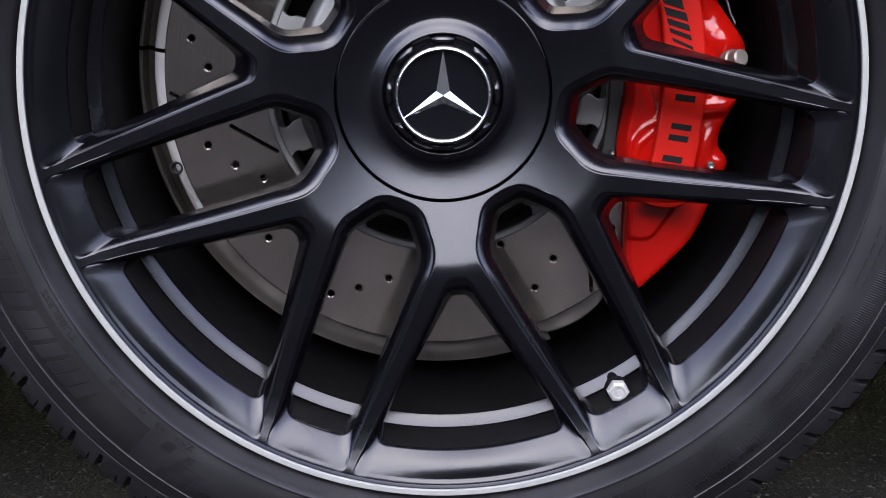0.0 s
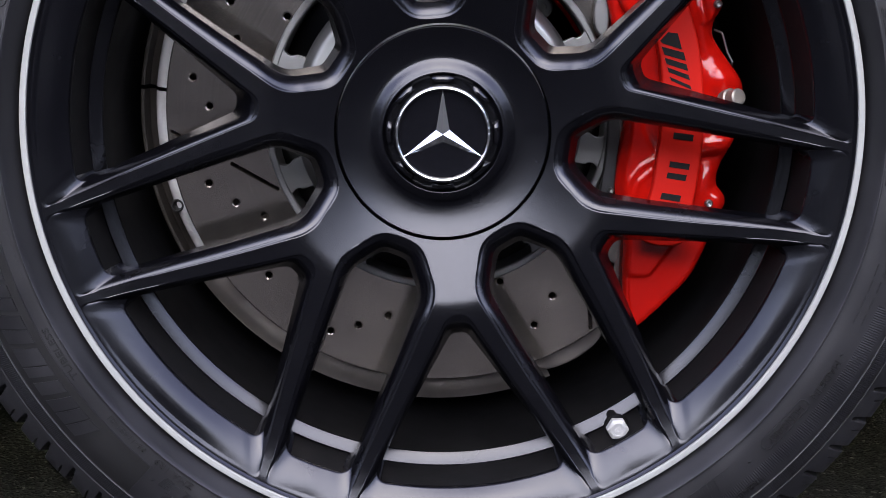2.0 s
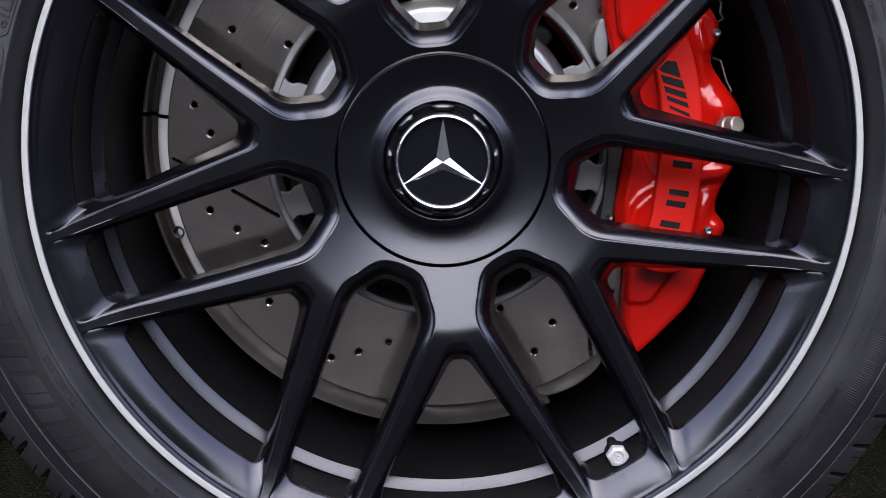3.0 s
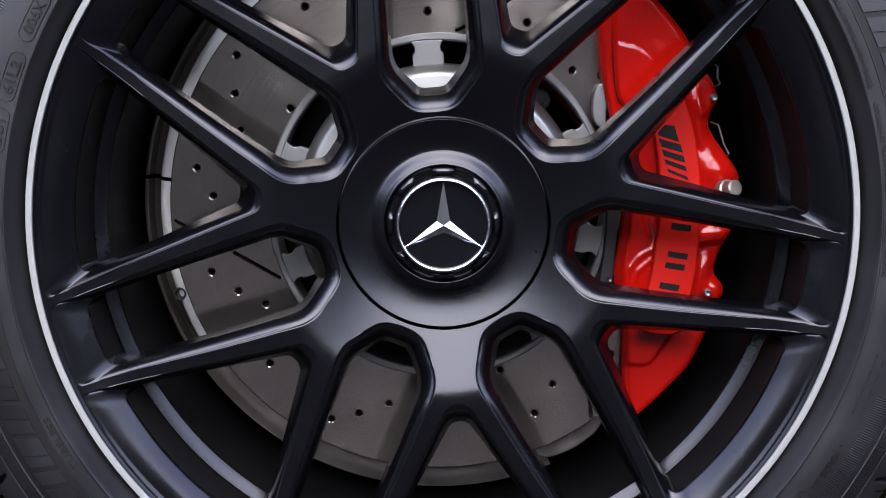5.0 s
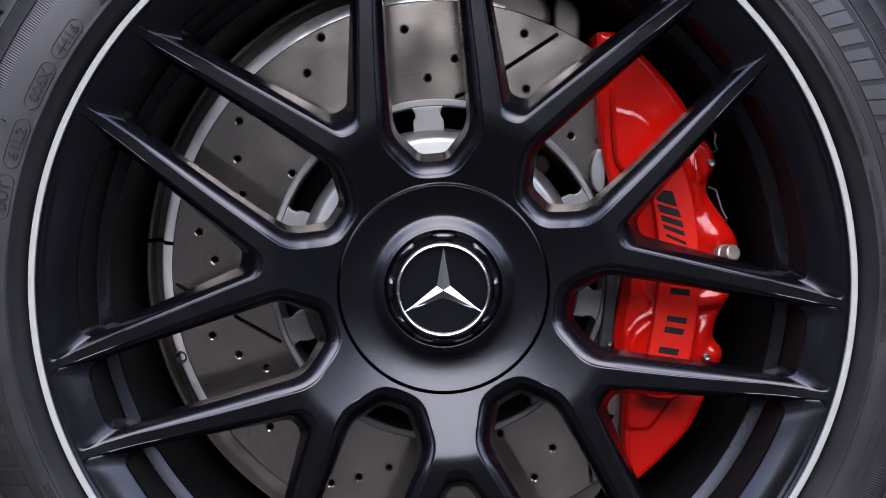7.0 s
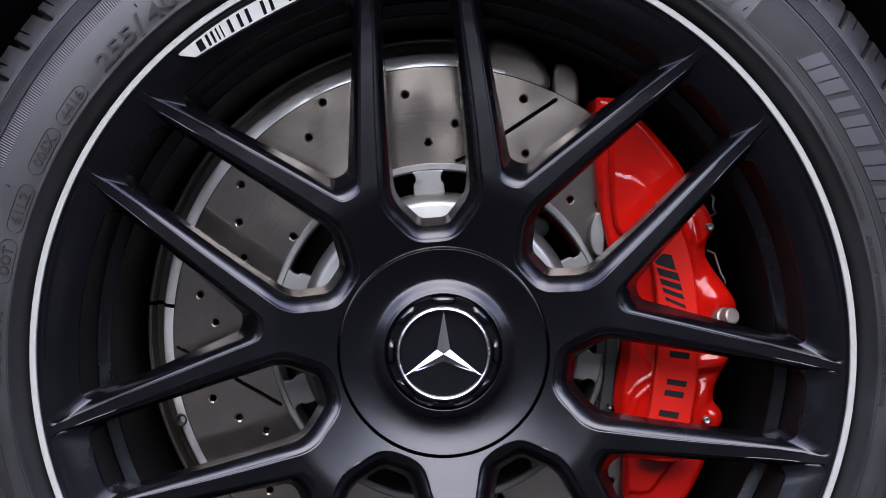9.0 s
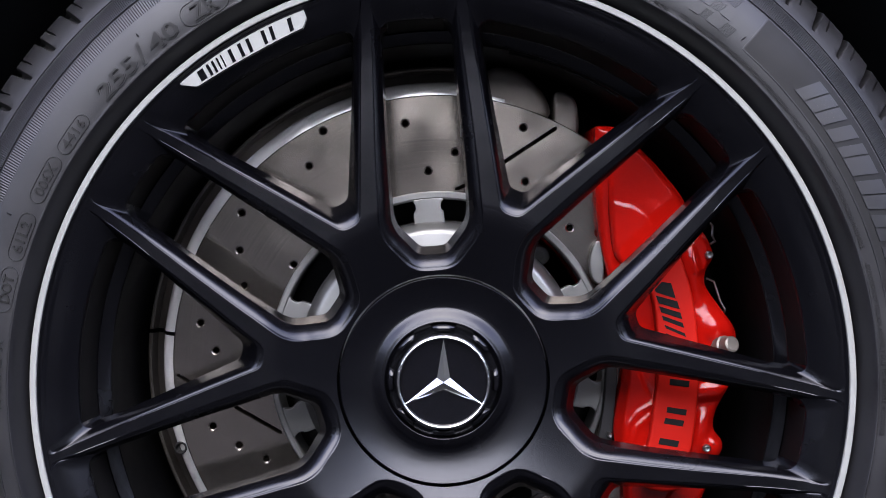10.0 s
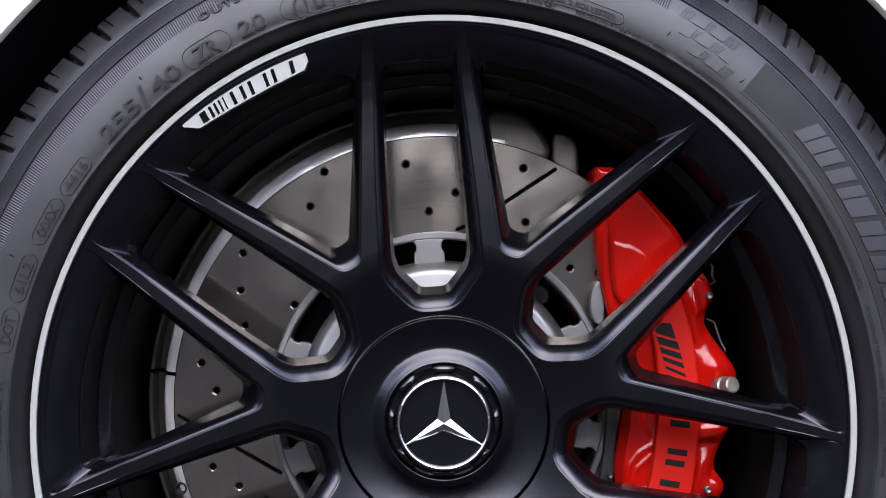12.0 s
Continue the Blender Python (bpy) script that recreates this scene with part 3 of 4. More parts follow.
for p, q in zip(rings, rings[1:]):
    for i in range(n):
        bm.faces.new((p[i], p[(i + 1) % n], q[(i + 1) % n], q[i]))
tyre = part("tyre", bm, RUBBER, wheel, "black low-profile road tyre with ribbed sidewall", sharp=28)

# ---- brake disc ----
DX, DZ = -0.0023, HUB + 0.0048
disc = thing("brake_disc", "grey steel brake disc with drilled holes and slots", "brake disc")
# radius in millimetres and angle in degrees of the drilled holes
HOLES = ((180.5, 143.0), (167.0, 150.8), (127.9, 146.3), (153.0, 158.6), (171.4, 123.7), (188.3, 116.8), (175.6, 98.3), (153.4, 85.9), (139.6, 93.5), (181.1, 70.5), (145.3, 64.7), (136.0, 46.0), (149.1, 39.2), (176.6, 170.7), (163.4, 177.1),
         (172.2, -164.1), (158.8, -157.3), (145.3, -150.8), (169.4, -137.3), (163.9, -111.3), (150.3, -104.4), (176.2, -117.0), (155.1, -57.6), (168.2, -65.4), (128.2, -69.7), (162, 106.0), (157, 57.8), (180, 0.0), (152, 14.3), (184, -26.0),
         (170, -18.9), (143, -5.1), (180, -48.0), (166, -40.8), (139, -27.0), (180, -72.0), (186, -99.0), (172, -91.9), (145, -78.1), (154, -130.7), (182, -145.0))
SLOTS = (((189.3, 63.8), (152.7, 72.3)), ((152.2, -167.4), (127.3, -156.2)), ((191.5, -54.3), (173.0, -50.5)), ((190.6, -177.0), (160.0, -169.2)), ((129.7, 82.1), (126.6, 84.4)))


def polar(r, a):
    return Vector((r * math.cos(radians(a)) / 1000, r * math.sin(radians(a)) / 1000))


def disc_plate():
    bm = bmesh.new()
    R0, R1, Y = 0.1240, 0.1935, 0.0985
    holes = []
    for r, a in HOLES:
        holes.append(([Vector((math.cos(2 * math.pi * i / 18), math.sin(2 * math.pi * i / 18))) for i in range(18)], polar(r, a), None))
    loops = []
    for unit, p, _ in holes:
        loops.append(([p + u * 0.0034 for u in unit], [p + u * 0.0024 for u in unit]))
    for s, e in SLOTS:
        a, b = polar(*s), polar(*e)
        d = (b - a).normalized()
        w = Vector((-d.y, d.x))
        cap = lambda rad: [b + (d * math.sin(t) + w * math.cos(t)) * rad for t in np.linspace(0, math.pi, 9)] + [a + (-d * math.sin(t) - w * math.cos(t)) * rad for t in np.linspace(0, math.pi, 9)]
        loops.append((cap(0.0016), cap(0.0012)))
    circ = lambda r, n: [Vector((r * math.cos(2 * math.pi * i / n), r * math.sin(2 * math.pi * i / n))) for i in range(n)]
    pts, edges = [], []
    for loop in [circ(R1, 256), circ(R0, 256)] + [l[0] for l in loops]:
        o = len(pts)
        pts += loop
        edges += [(o + i, o + (i + 1) % len(loop)) for i in range(len(loop))]
    v2, _, faces, *_ = delaunay_2d_cdt(pts, edges, [], 0, 1e-7)
    vv = [bm.verts.new((p.x, Y, p.y)) for p in v2]
    for t in faces:
        c = sum((v2[i] for i in t), Vector((0, 0))) / len(t)
        if not R0 < c.length < R1:
            continue
        if any(all((l[0][(i + 1) % len(l[0])] - l[0][i]).cross(c - l[0][i]) * sgn > 0 for i in range(len(l[0]))) for l in loops if (c - l[0][0]).length < 0.05 for sgn in (1, -1)):
            continue
        bm.faces.new([vv[i] for i in t])
    for outer, inner in loops:
        a = [bm.verts.new((p.x, Y, p.y)) for p in outer]
        b = [bm.verts.new((p.x, Y + 0.00068, p.y)) for p in inner]
        c = [bm.verts.new((p.x, Y + 0.009, p.y)) for p in inner]
        n = len(a)
        for p, q in ((a, b), (b, c)):
            for i in range(n):
                bm.faces.new((p[i], p[(i + 1) % n], q[(i + 1) % n], q[i]))
    lathe([(Y, R1), (Y + 0.0008, R1 + 0.0008), (Y + 0.009, R1 + 0.0008), (Y + 0.009, R1 - 0.002)], 256, bm=bm)
    lathe([(Y + 0.009, R0 + 0.002), (Y + 0.009, R0), (Y, R0)], 256, bm=bm)
    bmesh.ops.remove_doubles(bm, verts=bm.verts, dist=1e-6)
    return bm


part("friction_ring", disc_plate(), STEEL, disc, "brushed steel friction ring with drilled holes", at=(DX, 0, DZ), sharp=12)
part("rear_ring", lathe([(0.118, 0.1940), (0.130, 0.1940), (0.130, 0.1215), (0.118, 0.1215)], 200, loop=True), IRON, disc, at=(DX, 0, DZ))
bm = bmesh.new()
for k in range(48):
    a = radians(7.5 * k)
    bmesh.ops.create_cube(bm, size=1, matrix=Matrix.Rotation(-a, 4, "Y") @ Matrix.Translation((0.157, 0.1128, 0)) @ Matrix.Diagonal((0.070, 0.0104, 0.004, 1)))
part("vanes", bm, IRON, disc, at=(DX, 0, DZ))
part("inner_edge", lathe([(0.0990, 0.1245), (0.0966, 0.1241), (0.0960, 0.1232), (0.0960, 0.1200), (0.0970, 0.1188), (0.1250, 0.1188), (0.1250, 0.1238)], 200, loop=True), ALLOY, disc, "bright turned inner edge", at=(DX, 0, DZ))
part("bell", lathe([(0.0890, 0.030), (0.0890, 0.0935), (0.0895, 0.0955), (0.0908, 0.0972), (0.0945, 0.1010), (0.0965, 0.1024), (0.1000, 0.1030), (0.1060, 0.1032)], 160), ALLOY, disc, "cast alloy disc bell", at=(DX, 0, DZ), sharp=40)
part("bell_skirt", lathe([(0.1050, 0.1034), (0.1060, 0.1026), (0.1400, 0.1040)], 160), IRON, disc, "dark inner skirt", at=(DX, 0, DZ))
tab0 = None
for a in (94.3, 130.0, 162.0, 202.0, 238.0, 274.0, 310.0, -12.0, 25.0, 58.0):
    if tab0 is None:
        outline = rounded([(0.0995, 0, 0), (0.0995, 0.0112, 0.001), (0.1094, 0.0110, 0.0008), (0.1104, 0.0098, 0.0008), (0.1122, 0.0091, 0.001), (0.1155, 0.0092, 0.002), (0.1186, 0.0118, 0.001), (0.1200, 0, 0)], (2, 3, 1, 1, 2, 2, 2), 4)[0]
        loop = outline + [Vector((p.x, -p.y)) for p in reversed(outline[1:-1])]
        tab0 = part("bell_tab", slab(loop, 0.0966, 0.1060, 0.0004, 2), ALLOY, disc, at=(DX, 0, DZ), sharp=40)
        t = tab0
    else:
        t = new("bell_tab", tab0.data)
        t.parent, t.location = disc, tab0.location
    t.rotation_euler = (0, -radians(a), 0)
part("hub_carrier", lathe([(0.150, 0.0), (0.150, 0.118), (0.160, 0.118)], 64), DARK, disc, at=(DX, 0, DZ))

# ---- splash shield behind the disc ----
shield = thing("brake_shield", "pressed silver sheet-metal shield behind the brake disc", "brake shield")
for a0, a1 in ((76.0, 174.1), (174.9, 214.0)):
    part("plate", lathe([(0.1340, 0.150), (0.1340, 0.1915), (0.1122, 0.1917), (0.1126, 0.1962), (0.1134, 0.2002), (0.1152, 0.2034), (0.1190, 0.2055), (0.1300, 0.2068)], 110, a0=a0, a1=a1), SHIELD, shield, at=(DX, 0, DZ), sharp=45)
# the flange's dark reflections are put into its colour, darker from 140 degrees
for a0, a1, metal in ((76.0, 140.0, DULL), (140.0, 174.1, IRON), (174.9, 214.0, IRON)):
    part("flange", lathe([(0.1302, 0.2068), (0.1330, 0.2132), (0.1185, 0.2142), (0.1178, 0.2155), (0.1186, 0.2168), (0.1240, 0.2172), (0.1260, 0.2172)], 110, a0=a0, a1=a1), metal, shield, "outer flange coloured dark for shade" if metal is IRON else "dull grey outer flange", at=(DX, 0, DZ), sharp=45)
part("lower_plate", lathe([(0.1340, 0.150), (0.1340, 0.1915), (0.1260, 0.1925), (0.1230, 0.1960), (0.1210, 0.2010), (0.1205, 0.2070), (0.1215, 0.2110), (0.1240, 0.2140), (0.1250, 0.2172)], 100, a0=214, a1=293), DULL, shield, "dull grey lower half", at=(DX, 0, DZ), sharp=45)
for a in (116.4, 118.2, 149.4, 151.0, 185.4, 187.0, 205.5):
    part("rib", lathe([(0.1140, 0.1918), (0.1102, 0.1930), (0.1103, 0.1955), (0.1113, 0.1990), (0.1137, 0.2022), (0.1180, 0.2044), (0.1240, 0.2054)], 8, a0=a - 0.7, a1=a + 0.7), SHIELD, shield, "raised pressed rib", at=(DX, 0, DZ), sharp=60)
part("grommet", lathe([(0.1125, 0.0), (0.1120, 0.0022), (0.1110, 0.0030), (0.1098, 0.0034), (0.1095, 0.0040), (0.1100, 0.0047), (0.1150, 0.0049)], 32), DARK, shield, "round dark rubber grommet", at=(DX + 0.2030 * math.cos(radians(198.9)), 0.003, DZ + 0.2030 * math.sin(radians(198.9))))
lobe = smooth_loop([(0.030, 0.185), (0.033, 0.213), (0.046, 0.2165), (0.062, 0.210), (0.075, 0.196), (0.078, 0.180), (0.055, 0.176)])
part("shield_lobe", slab([(p.x, p.y) for p in lobe], 0.113, 0.135, 0.006, 5), DULL, shield, "rounded upper lobe", at=(0, 0, DZ), sharp=60)
lobe = smooth_loop([(0.082, 0.176), (0.082, 0.196), (0.089, 0.1985), (0.0975, 0.193), (0.1005, 0.180), (0.099, 0.165), (0.088, 0.168)])
part("shield_ear", slab([(p.x, p.y) for p in lobe], 0.116, 0.135, 0.003, 4), DULL, shield, at=(0, 0, DZ), sharp=60)
lobe = smooth_loop([(0.062, -0.172), (0.080, -0.150), (0.108, -0.150), (0.119, -0.159), (0.117, -0.171), (0.098, -0.186), (0.074, -0.192)])
part("shield_ear", slab([(p.x, p.y) for p in lobe], 0.116, 0.130, 0.002, 4), DULL, shield, at=(0, 0, DZ), sharp=60)

# ---- caliper ----
caliper = thing("brake_caliper", "glossy red brake caliper with black bars on its band", "brake caliper", at=(-0.0004, 0, 0.0002))


def mm(pts, per=5):
    return [(p.x, p.y) for p in smooth_loop([(x / 1000, z / 1000) for x, z in pts], per)]


def signed(P, poly):
    """How far points lie inside a closed outline (negative outside)."""
    A = np.array(poly)
    B = np.roll(A, -1, axis=0)
    best, inside = np.full(len(P), 1e9), np.zeros(len(P), bool)
    for a, b in zip(A, B):
        d = b - a
        t = np.clip(((P - a) @ d) / (d @ d + 1e-18), 0, 1)
        best = np.minimum(best, np.hypot(*(P - a - t[:, None] * d).T))
        hit = (a[1] > P[:, 1]) != (b[1] > P[:, 1])
        inside ^= hit & (P[:, 0] < (b[0] - a[0]) * (P[:, 1] - a[1]) / (b[1] - a[1] + 1e-18) + a[0])
    return np.where(inside, best, -best)


def along(P, line):
    """Distance from points to an open line."""
    best = np.full(len(P), 1e9)
    for a, b in zip(np.array(line[:-1]), np.array(line[1:])):
        d = b - a
        t = np.clip(((P - a) @ d) / (d @ d), 0, 1)
        best = np.minimum(best, np.hypot(*(P - a - t[:, None] * d).T))
    return best


def cast(outline, y0, y1, edge, plates=(), bumps=(), ridges=(), step=0.0016):
    """A cast block: a plate with a rounded edge whose front is modelled by raised plates, bumps and ridges (millimetres)."""
    loop = np.array(mm(outline, 7))
    tan = np.roll(loop, -1, axis=0) - np.roll(loop, 1, axis=0)
    nor = np.stack([-tan[:, 1], tan[:, 0]], axis=1) / np.hypot(*tan.T)[:, None]
    if signed(loop + nor * 1e-4, loop).mean() < 0:
        nor = -nor
    lo, hi = loop.min(axis=0), loop.max(axis=0)
    gx, gz = np.meshgrid(np.arange(lo[0], hi[0], step), np.arange(lo[1], hi[1], step))
    G = np.stack([gx.ravel() + (gz.ravel() * 0.37 % 0.0004), gz.ravel()], axis=1)
    rims = np.concatenate([loop + nor * edge * k for k in (0.06, 0.2, 0.45)])
    rims = rims[signed(rims, loop) > edge * 0.05]
    G = G[signed(G, loop) > edge * 0.6]
    P = np.concatenate([loop, rims, G])
    n = len(loop)
    v2, _, faces, *_ = delaunay_2d_cdt([Vector(p) for p in P], [(i, (i + 1) % n) for i in range(n)], [], 1, 1e-7)
    V = np.array([tuple(v) for v in v2])
    d = np.clip(signed(V, loop), 0, edge) / edge
    y = y0 + edge * (1 - np.sqrt(np.maximum(0, 1 - (1 - d) ** 2)))
    grow = np.clip(d * 1.6, 0, 1)
    for poly, height, soft in plates:
        t = np.clip((signed(V, mm(poly)) / (soft / 1000) + 0.5), 0, 1)
        y -= height / 1000 * t * t * (3 - 2 * t) * grow
    for x, z, rx, rz, turn, height in bumps:
        c, s = math.cos(radians(turn)), math.sin(radians(turn))
        u, w = V[:, 0] * 1000 - x, V[:, 1] * 1000 - z
        q = ((u * c + w * s) / rx) ** 2 + ((w * c - u * s) / rz) ** 2
        y -= height / 1000 * np.maximum(0, 1 - q) ** 1.5 * grow
    for line, width, height in ridges:
        y -= height / 1000 * np.exp(-(along(V * 1000, line) / width) ** 2) * grow
    bm = bmesh.new()
    front = [bm.verts.new((p[0], yy, p[1])) for p, yy in zip(V, y)]
    for f in faces:
        bm.faces.new([front[i] for i in f])
    bm.edges.ensure_lookup_table()
    for e in [e for e in bm.edges if len(e.link_faces) == 1]:
        a, b = e.verts
        c, d2 = bm.verts.new((a.co.x, y1, a.co.z)), bm.verts.new((b.co.x, y1, b.co.z))
        bm.faces.new((a, b, d2, c))
    bmesh.ops.remove_doubles(bm, verts=bm.verts, dist=1e-6)
    return bm


part("body", cast([(109, 174), (109, 170), (109, 150), (110, 118), (113, 92), (118, 70), (126, 36), (129, 2), (126, -20), (123, -42), (126, -62), (130, -81), (130, -106), (132, -134), (140, -146), (152, -137), (163, -126), (179, -108), (190, -84), (194, -68),
                   (201, -58), (201, -50), (195, -41), (197, -28), (206, -11), (208, 2), (210, 14), (211, 25), (208, 34), (199, 46), (191, 57), (188, 64), (189, 72), (194, 82), (191, 93), (185, 102), (178, 112), (170, 127), (158, 142), (144, 157), (126, 173), (122, 175), (111, 175.5)],
                  0.0805, 0.150, 0.0050,
                  plates=[([(128, 62), (158, 66), (160, 30), (160, -10), (156, -50), (146, -64), (130, -61), (127, -40), (131, -10), (131, 10), (128, 38)], 6.0, 5.0),
                          ([(131, -58), (174, -58), (167, -80), (153, -101), (147, -107), (136, -107), (132, -102)], 4.0, 3.0),
                          ([(176, 96), (184, 97), (190, 90), (191, 82), (186, 72), (178, 72)], 4.0, 5.0)],
                  bumps=[(176, 74, 9, 30, 16, 6.0), (198, 32, 14, 15, 0, 5.5), (187, 30, 14, 26, 8, 5.0), (190, -14, 20, 9, 12, 4.5), (184, -44, 8, 24, -14, 4.5), (193, -53, 9, 10, 0, 4.0), (186, 6, 10, 16, 0, 4.0)],
                  ridges=[([(131, -46), (132.5, -37), (139.8, -28), (149, -23)], 1.5, 1.5), ([(135, -50), (138, -39), (147, -31)], 1.6, 1.5), ([(141, 8), (142.5, -2), (145, -9), (149, -16)], 2.0, -1.8)]),
     RED, caliper, sharp=60)
part("upper_housing", cast([(117, 171), (117.5, 135), (118.5, 110), (121, 88), (125, 79), (134, 72), (150, 70), (160, 78), (168, 92), (174, 108), (168, 124), (157, 139), (143, 155), (125, 171)], 0.0752, 0.100, 0.0040,
                           plates=[([(112, 117), (128, 119), (139, 115), (147, 106), (152, 90), (150, 60), (112, 60)], 0.7, 1.6)], bumps=[(148, 115, 8, 10, 30, 0.7)]), RED, caliper, sharp=60)
band = part("band", slab(mm([(141, 78), (148, 52), (151, 26), (151.5, 0), (149, -24), (146, -46), (139, -78), (168, -82), (175, -56), (179, -31), (181, -3), (180, 24), (176, 54), (169, 78), (160, 98), (148, 96)]), 0.0672, 0.092, 0.0018, 3),
            BAND, caliper, "satin red band with black bars", sharp=40)
def pin(name, x, z, y, r, material, parent, label=""):
    return part(name, lathe([(0.020, r * 1.1), (0.0016, r * 1.1), (0.0012, r * 0.98), (0.0004, r * 0.92), (0.0, r * 0.72), (0.0003, r * 0.45), (0.0014, r * 0.40), (0.0016, 0.0)], 24), material, parent, label, at=(x / 1000, y, HUB + z / 1000))


part("rear_half", slab(mm([(58, 74), (84, 46), (112, 40), (126, 70), (112, 104), (84, 112), (62, 98)]), 0.1500, 0.170, 0.004, 4), RED, caliper, "red rear half behind the disc", sharp=60)
pin("rear_bolt", 74.5, 81.5, 0.1400, 0.0072, ALLOY, caliper, "grey bolt head")
pin("guide_pin", 189.0, 83.5, 0.0725, 0.0026, ALLOY, caliper, "bare metal pin head")
pin("guide_pin", 188.5, -54.5, 0.0742, 0.0026, ALLOY, caliper, "bare metal pin head")
pin("guide_pin", 120.0, -46.0, 0.0800, 0.0016, ALLOY, caliper, "bare metal pin head")
nipple = part("bleed_nipple", lathe([(0.0, 0.0), (0.0, 0.0046), (0.0010, 0.0058), (0.0080, 0.0062), (0.0090, 0.0074), (0.0150, 0.0074), (0.0160, 0.0062), (0.0240, 0.0062)], 24), DULL, caliper, "silver bleed nipple", at=(0.2035, 0.0630, HUB + 0.0215))
nipple.rotation_euler = (radians(-14), 0, radians(24))


def wire(name, pts, r, material, parent, label=""):
    """A bent wire through points, as a mesh tube."""
    bm = bmesh.new()
    rings = []
    P = [Vector(p) for p in pts]
    for i, p in enumerate(P):
        d = (P[min(i + 1, len(P) - 1)] - P[max(i - 1, 0)]).normalized()
        u = d.cross(Vector((0.3, 1, 0.2))).normalized()
        w = d.cross(u)
        rings.append([bm.verts.new(p + (u * math.cos(t) + w * math.sin(t)) * r) for t in (2 * math.pi * k / 8 for k in range(8))])
    for a, b in zip(rings, rings[1:]):
        for i in range(8):
            bm.faces.new((a[i], a[(i + 1) % 8], b[(i + 1) % 8], b[i]))
    return part(name, bm, material, parent, label)


wire("pad_spring", [(0.184, 0.090, 0.102), (0.190, 0.086, 0.108), (0.194, 0.086, 0.104), (0.1935, 0.086, 0.097), (0.196, 0.088, 0.093), (0.192, 0.092, 0.090)], 0.0009, ALLOY, caliper, "bent wire spring")
wire("pad_spring", [(0.191, 0.092, 0.066), (0.1955, 0.088, 0.064), (0.1975, 0.088, 0.058), (0.2000, 0.088, 0.050), (0.2035, 0.088, 0.044), (0.2030, 0.092, 0.038)], 0.0008, ALLOY, caliper, "bent wire spring")
part("brake_pad", slab(mm([(112, 62), (107.5, 67), (106, 78), (108, 88), (112, 93), (116, 88), (116, 66)], 4), 0.0880, 0.0975, 0.001, 2), ALLOY, caliper, "grey brake pad plate", sharp=40)
part("brake_pad", slab(mm([(112, -60), (116, -30), (118, 0), (116, 26), (122, 26), (126, 0), (124, -30), (121, -60)], 4), 0.0880, 0.0975, 0.001, 2), DARK, caliper, "dark brake pad plate", sharp=40)
y_band = 0.0668
# plain black bars in place of the maker's mark
for q in (((148.7, 59.1), (153.9, 64.8), (160.5, 64.0), (163.9, 53.0), (150.4, 57.2)), ((149.6, 55.3), (165.1, 51.1), (166.8, 45.4), (152.0, 49.6)), ((152.1, 47.7), (167.3, 43.1), (168.6, 38.5), (153.6, 43.3)),
          ((154.0, 41.2), (168.9, 35.9), (170.0, 32.3), (155.2, 37.8)), ((155.9, 34.7), (170.4, 28.6), (171.3, 25.9), (157.2, 32.0)), ((157.4, 28.6), (171.6, 22.6), (172.0, 21.0), (158.0, 26.6)),
          ((160.2, 18.0), (173.4, 16.4), (173.5, 11.4), (160.4, 13.0)), ((160.4, 6.0), (173.5, 4.0), (173.3, -0.4), (160.4, 1.6)), ((160.2, -3.4), (174.0, -5.2), (173.6, -9.6), (159.9, -7.8)),
          ((158.4, -23.4), (172.2, -25.4), (171.6, -29.6), (157.8, -27.4)), ((157.0, -31.2), (170.4, -33.2), (169.4, -37.4), (156.0, -35.2)), ((153.4, -45.4), (167.0, -47.6), (165.8, -52.0), (152.2, -49.8))):
    part("black_bar", slab([(x / 1000, z / 1000) for x, z in q], y_band, y_band + 0.002, 0.0001, 1), PRINT, band, at=(0, 0, 0))

# ---- writing and relief on the tyre ----
SIDE_R = [r for y, r in half[:30]]
SIDE_Y = [y for y, r in half[:30]]


def side_y(r):
    return float(np.interp(r, SIDE_R, SIDE_Y))


def on_side(bm_or_mesh, a0, a1, r_base, cap, lift, x0, x1, y1):
    """Bend flat relief (x along, y up, z out) onto the sidewall: x runs clockwise from a0 to a1 degrees."""
    for v in bm_or_mesh.verts:
        t = (v.co.x - x0) / (x1 - x0)
        a = radians(a0 + (a1 - a0) * t)
        r = r_base + v.co.y / y1 * cap
        y = side_y(r) + (-lift if v.co.z > 0 else 0.0006)
        v.co = Vector((r * math.cos(a), y, r * math.sin(a)))


def tyre_text(body, a0, a1, r_base, cap, lift=0.0012, bold=0.0, material=None):
    cu = bpy.data.curves.new("lettering", "FONT")
    cu.body, cu.size, cu.extrude, cu.resolution_u, cu.offset = body, 1.0, 0.1, 2, bold
    ob = bpy.data.objects.new("lettering", cu)
    me = bpy.data.meshes.new_from_object(ob)
    bm = bmesh.new()
    bm.from_mesh(me)
    bpy.data.objects.remove(ob)
    bpy.data.curves.remove(cu)
    bpy.data.meshes.remove(me)
    xs = [v.co.x for v in bm.verts]
    on_side(bm, a0, a1, r_base, cap, lift, min(xs), max(xs), 0.70)
    part("lettering", bm, material or LETTER, tyre, at=(0, 0, 0), sharp=30)


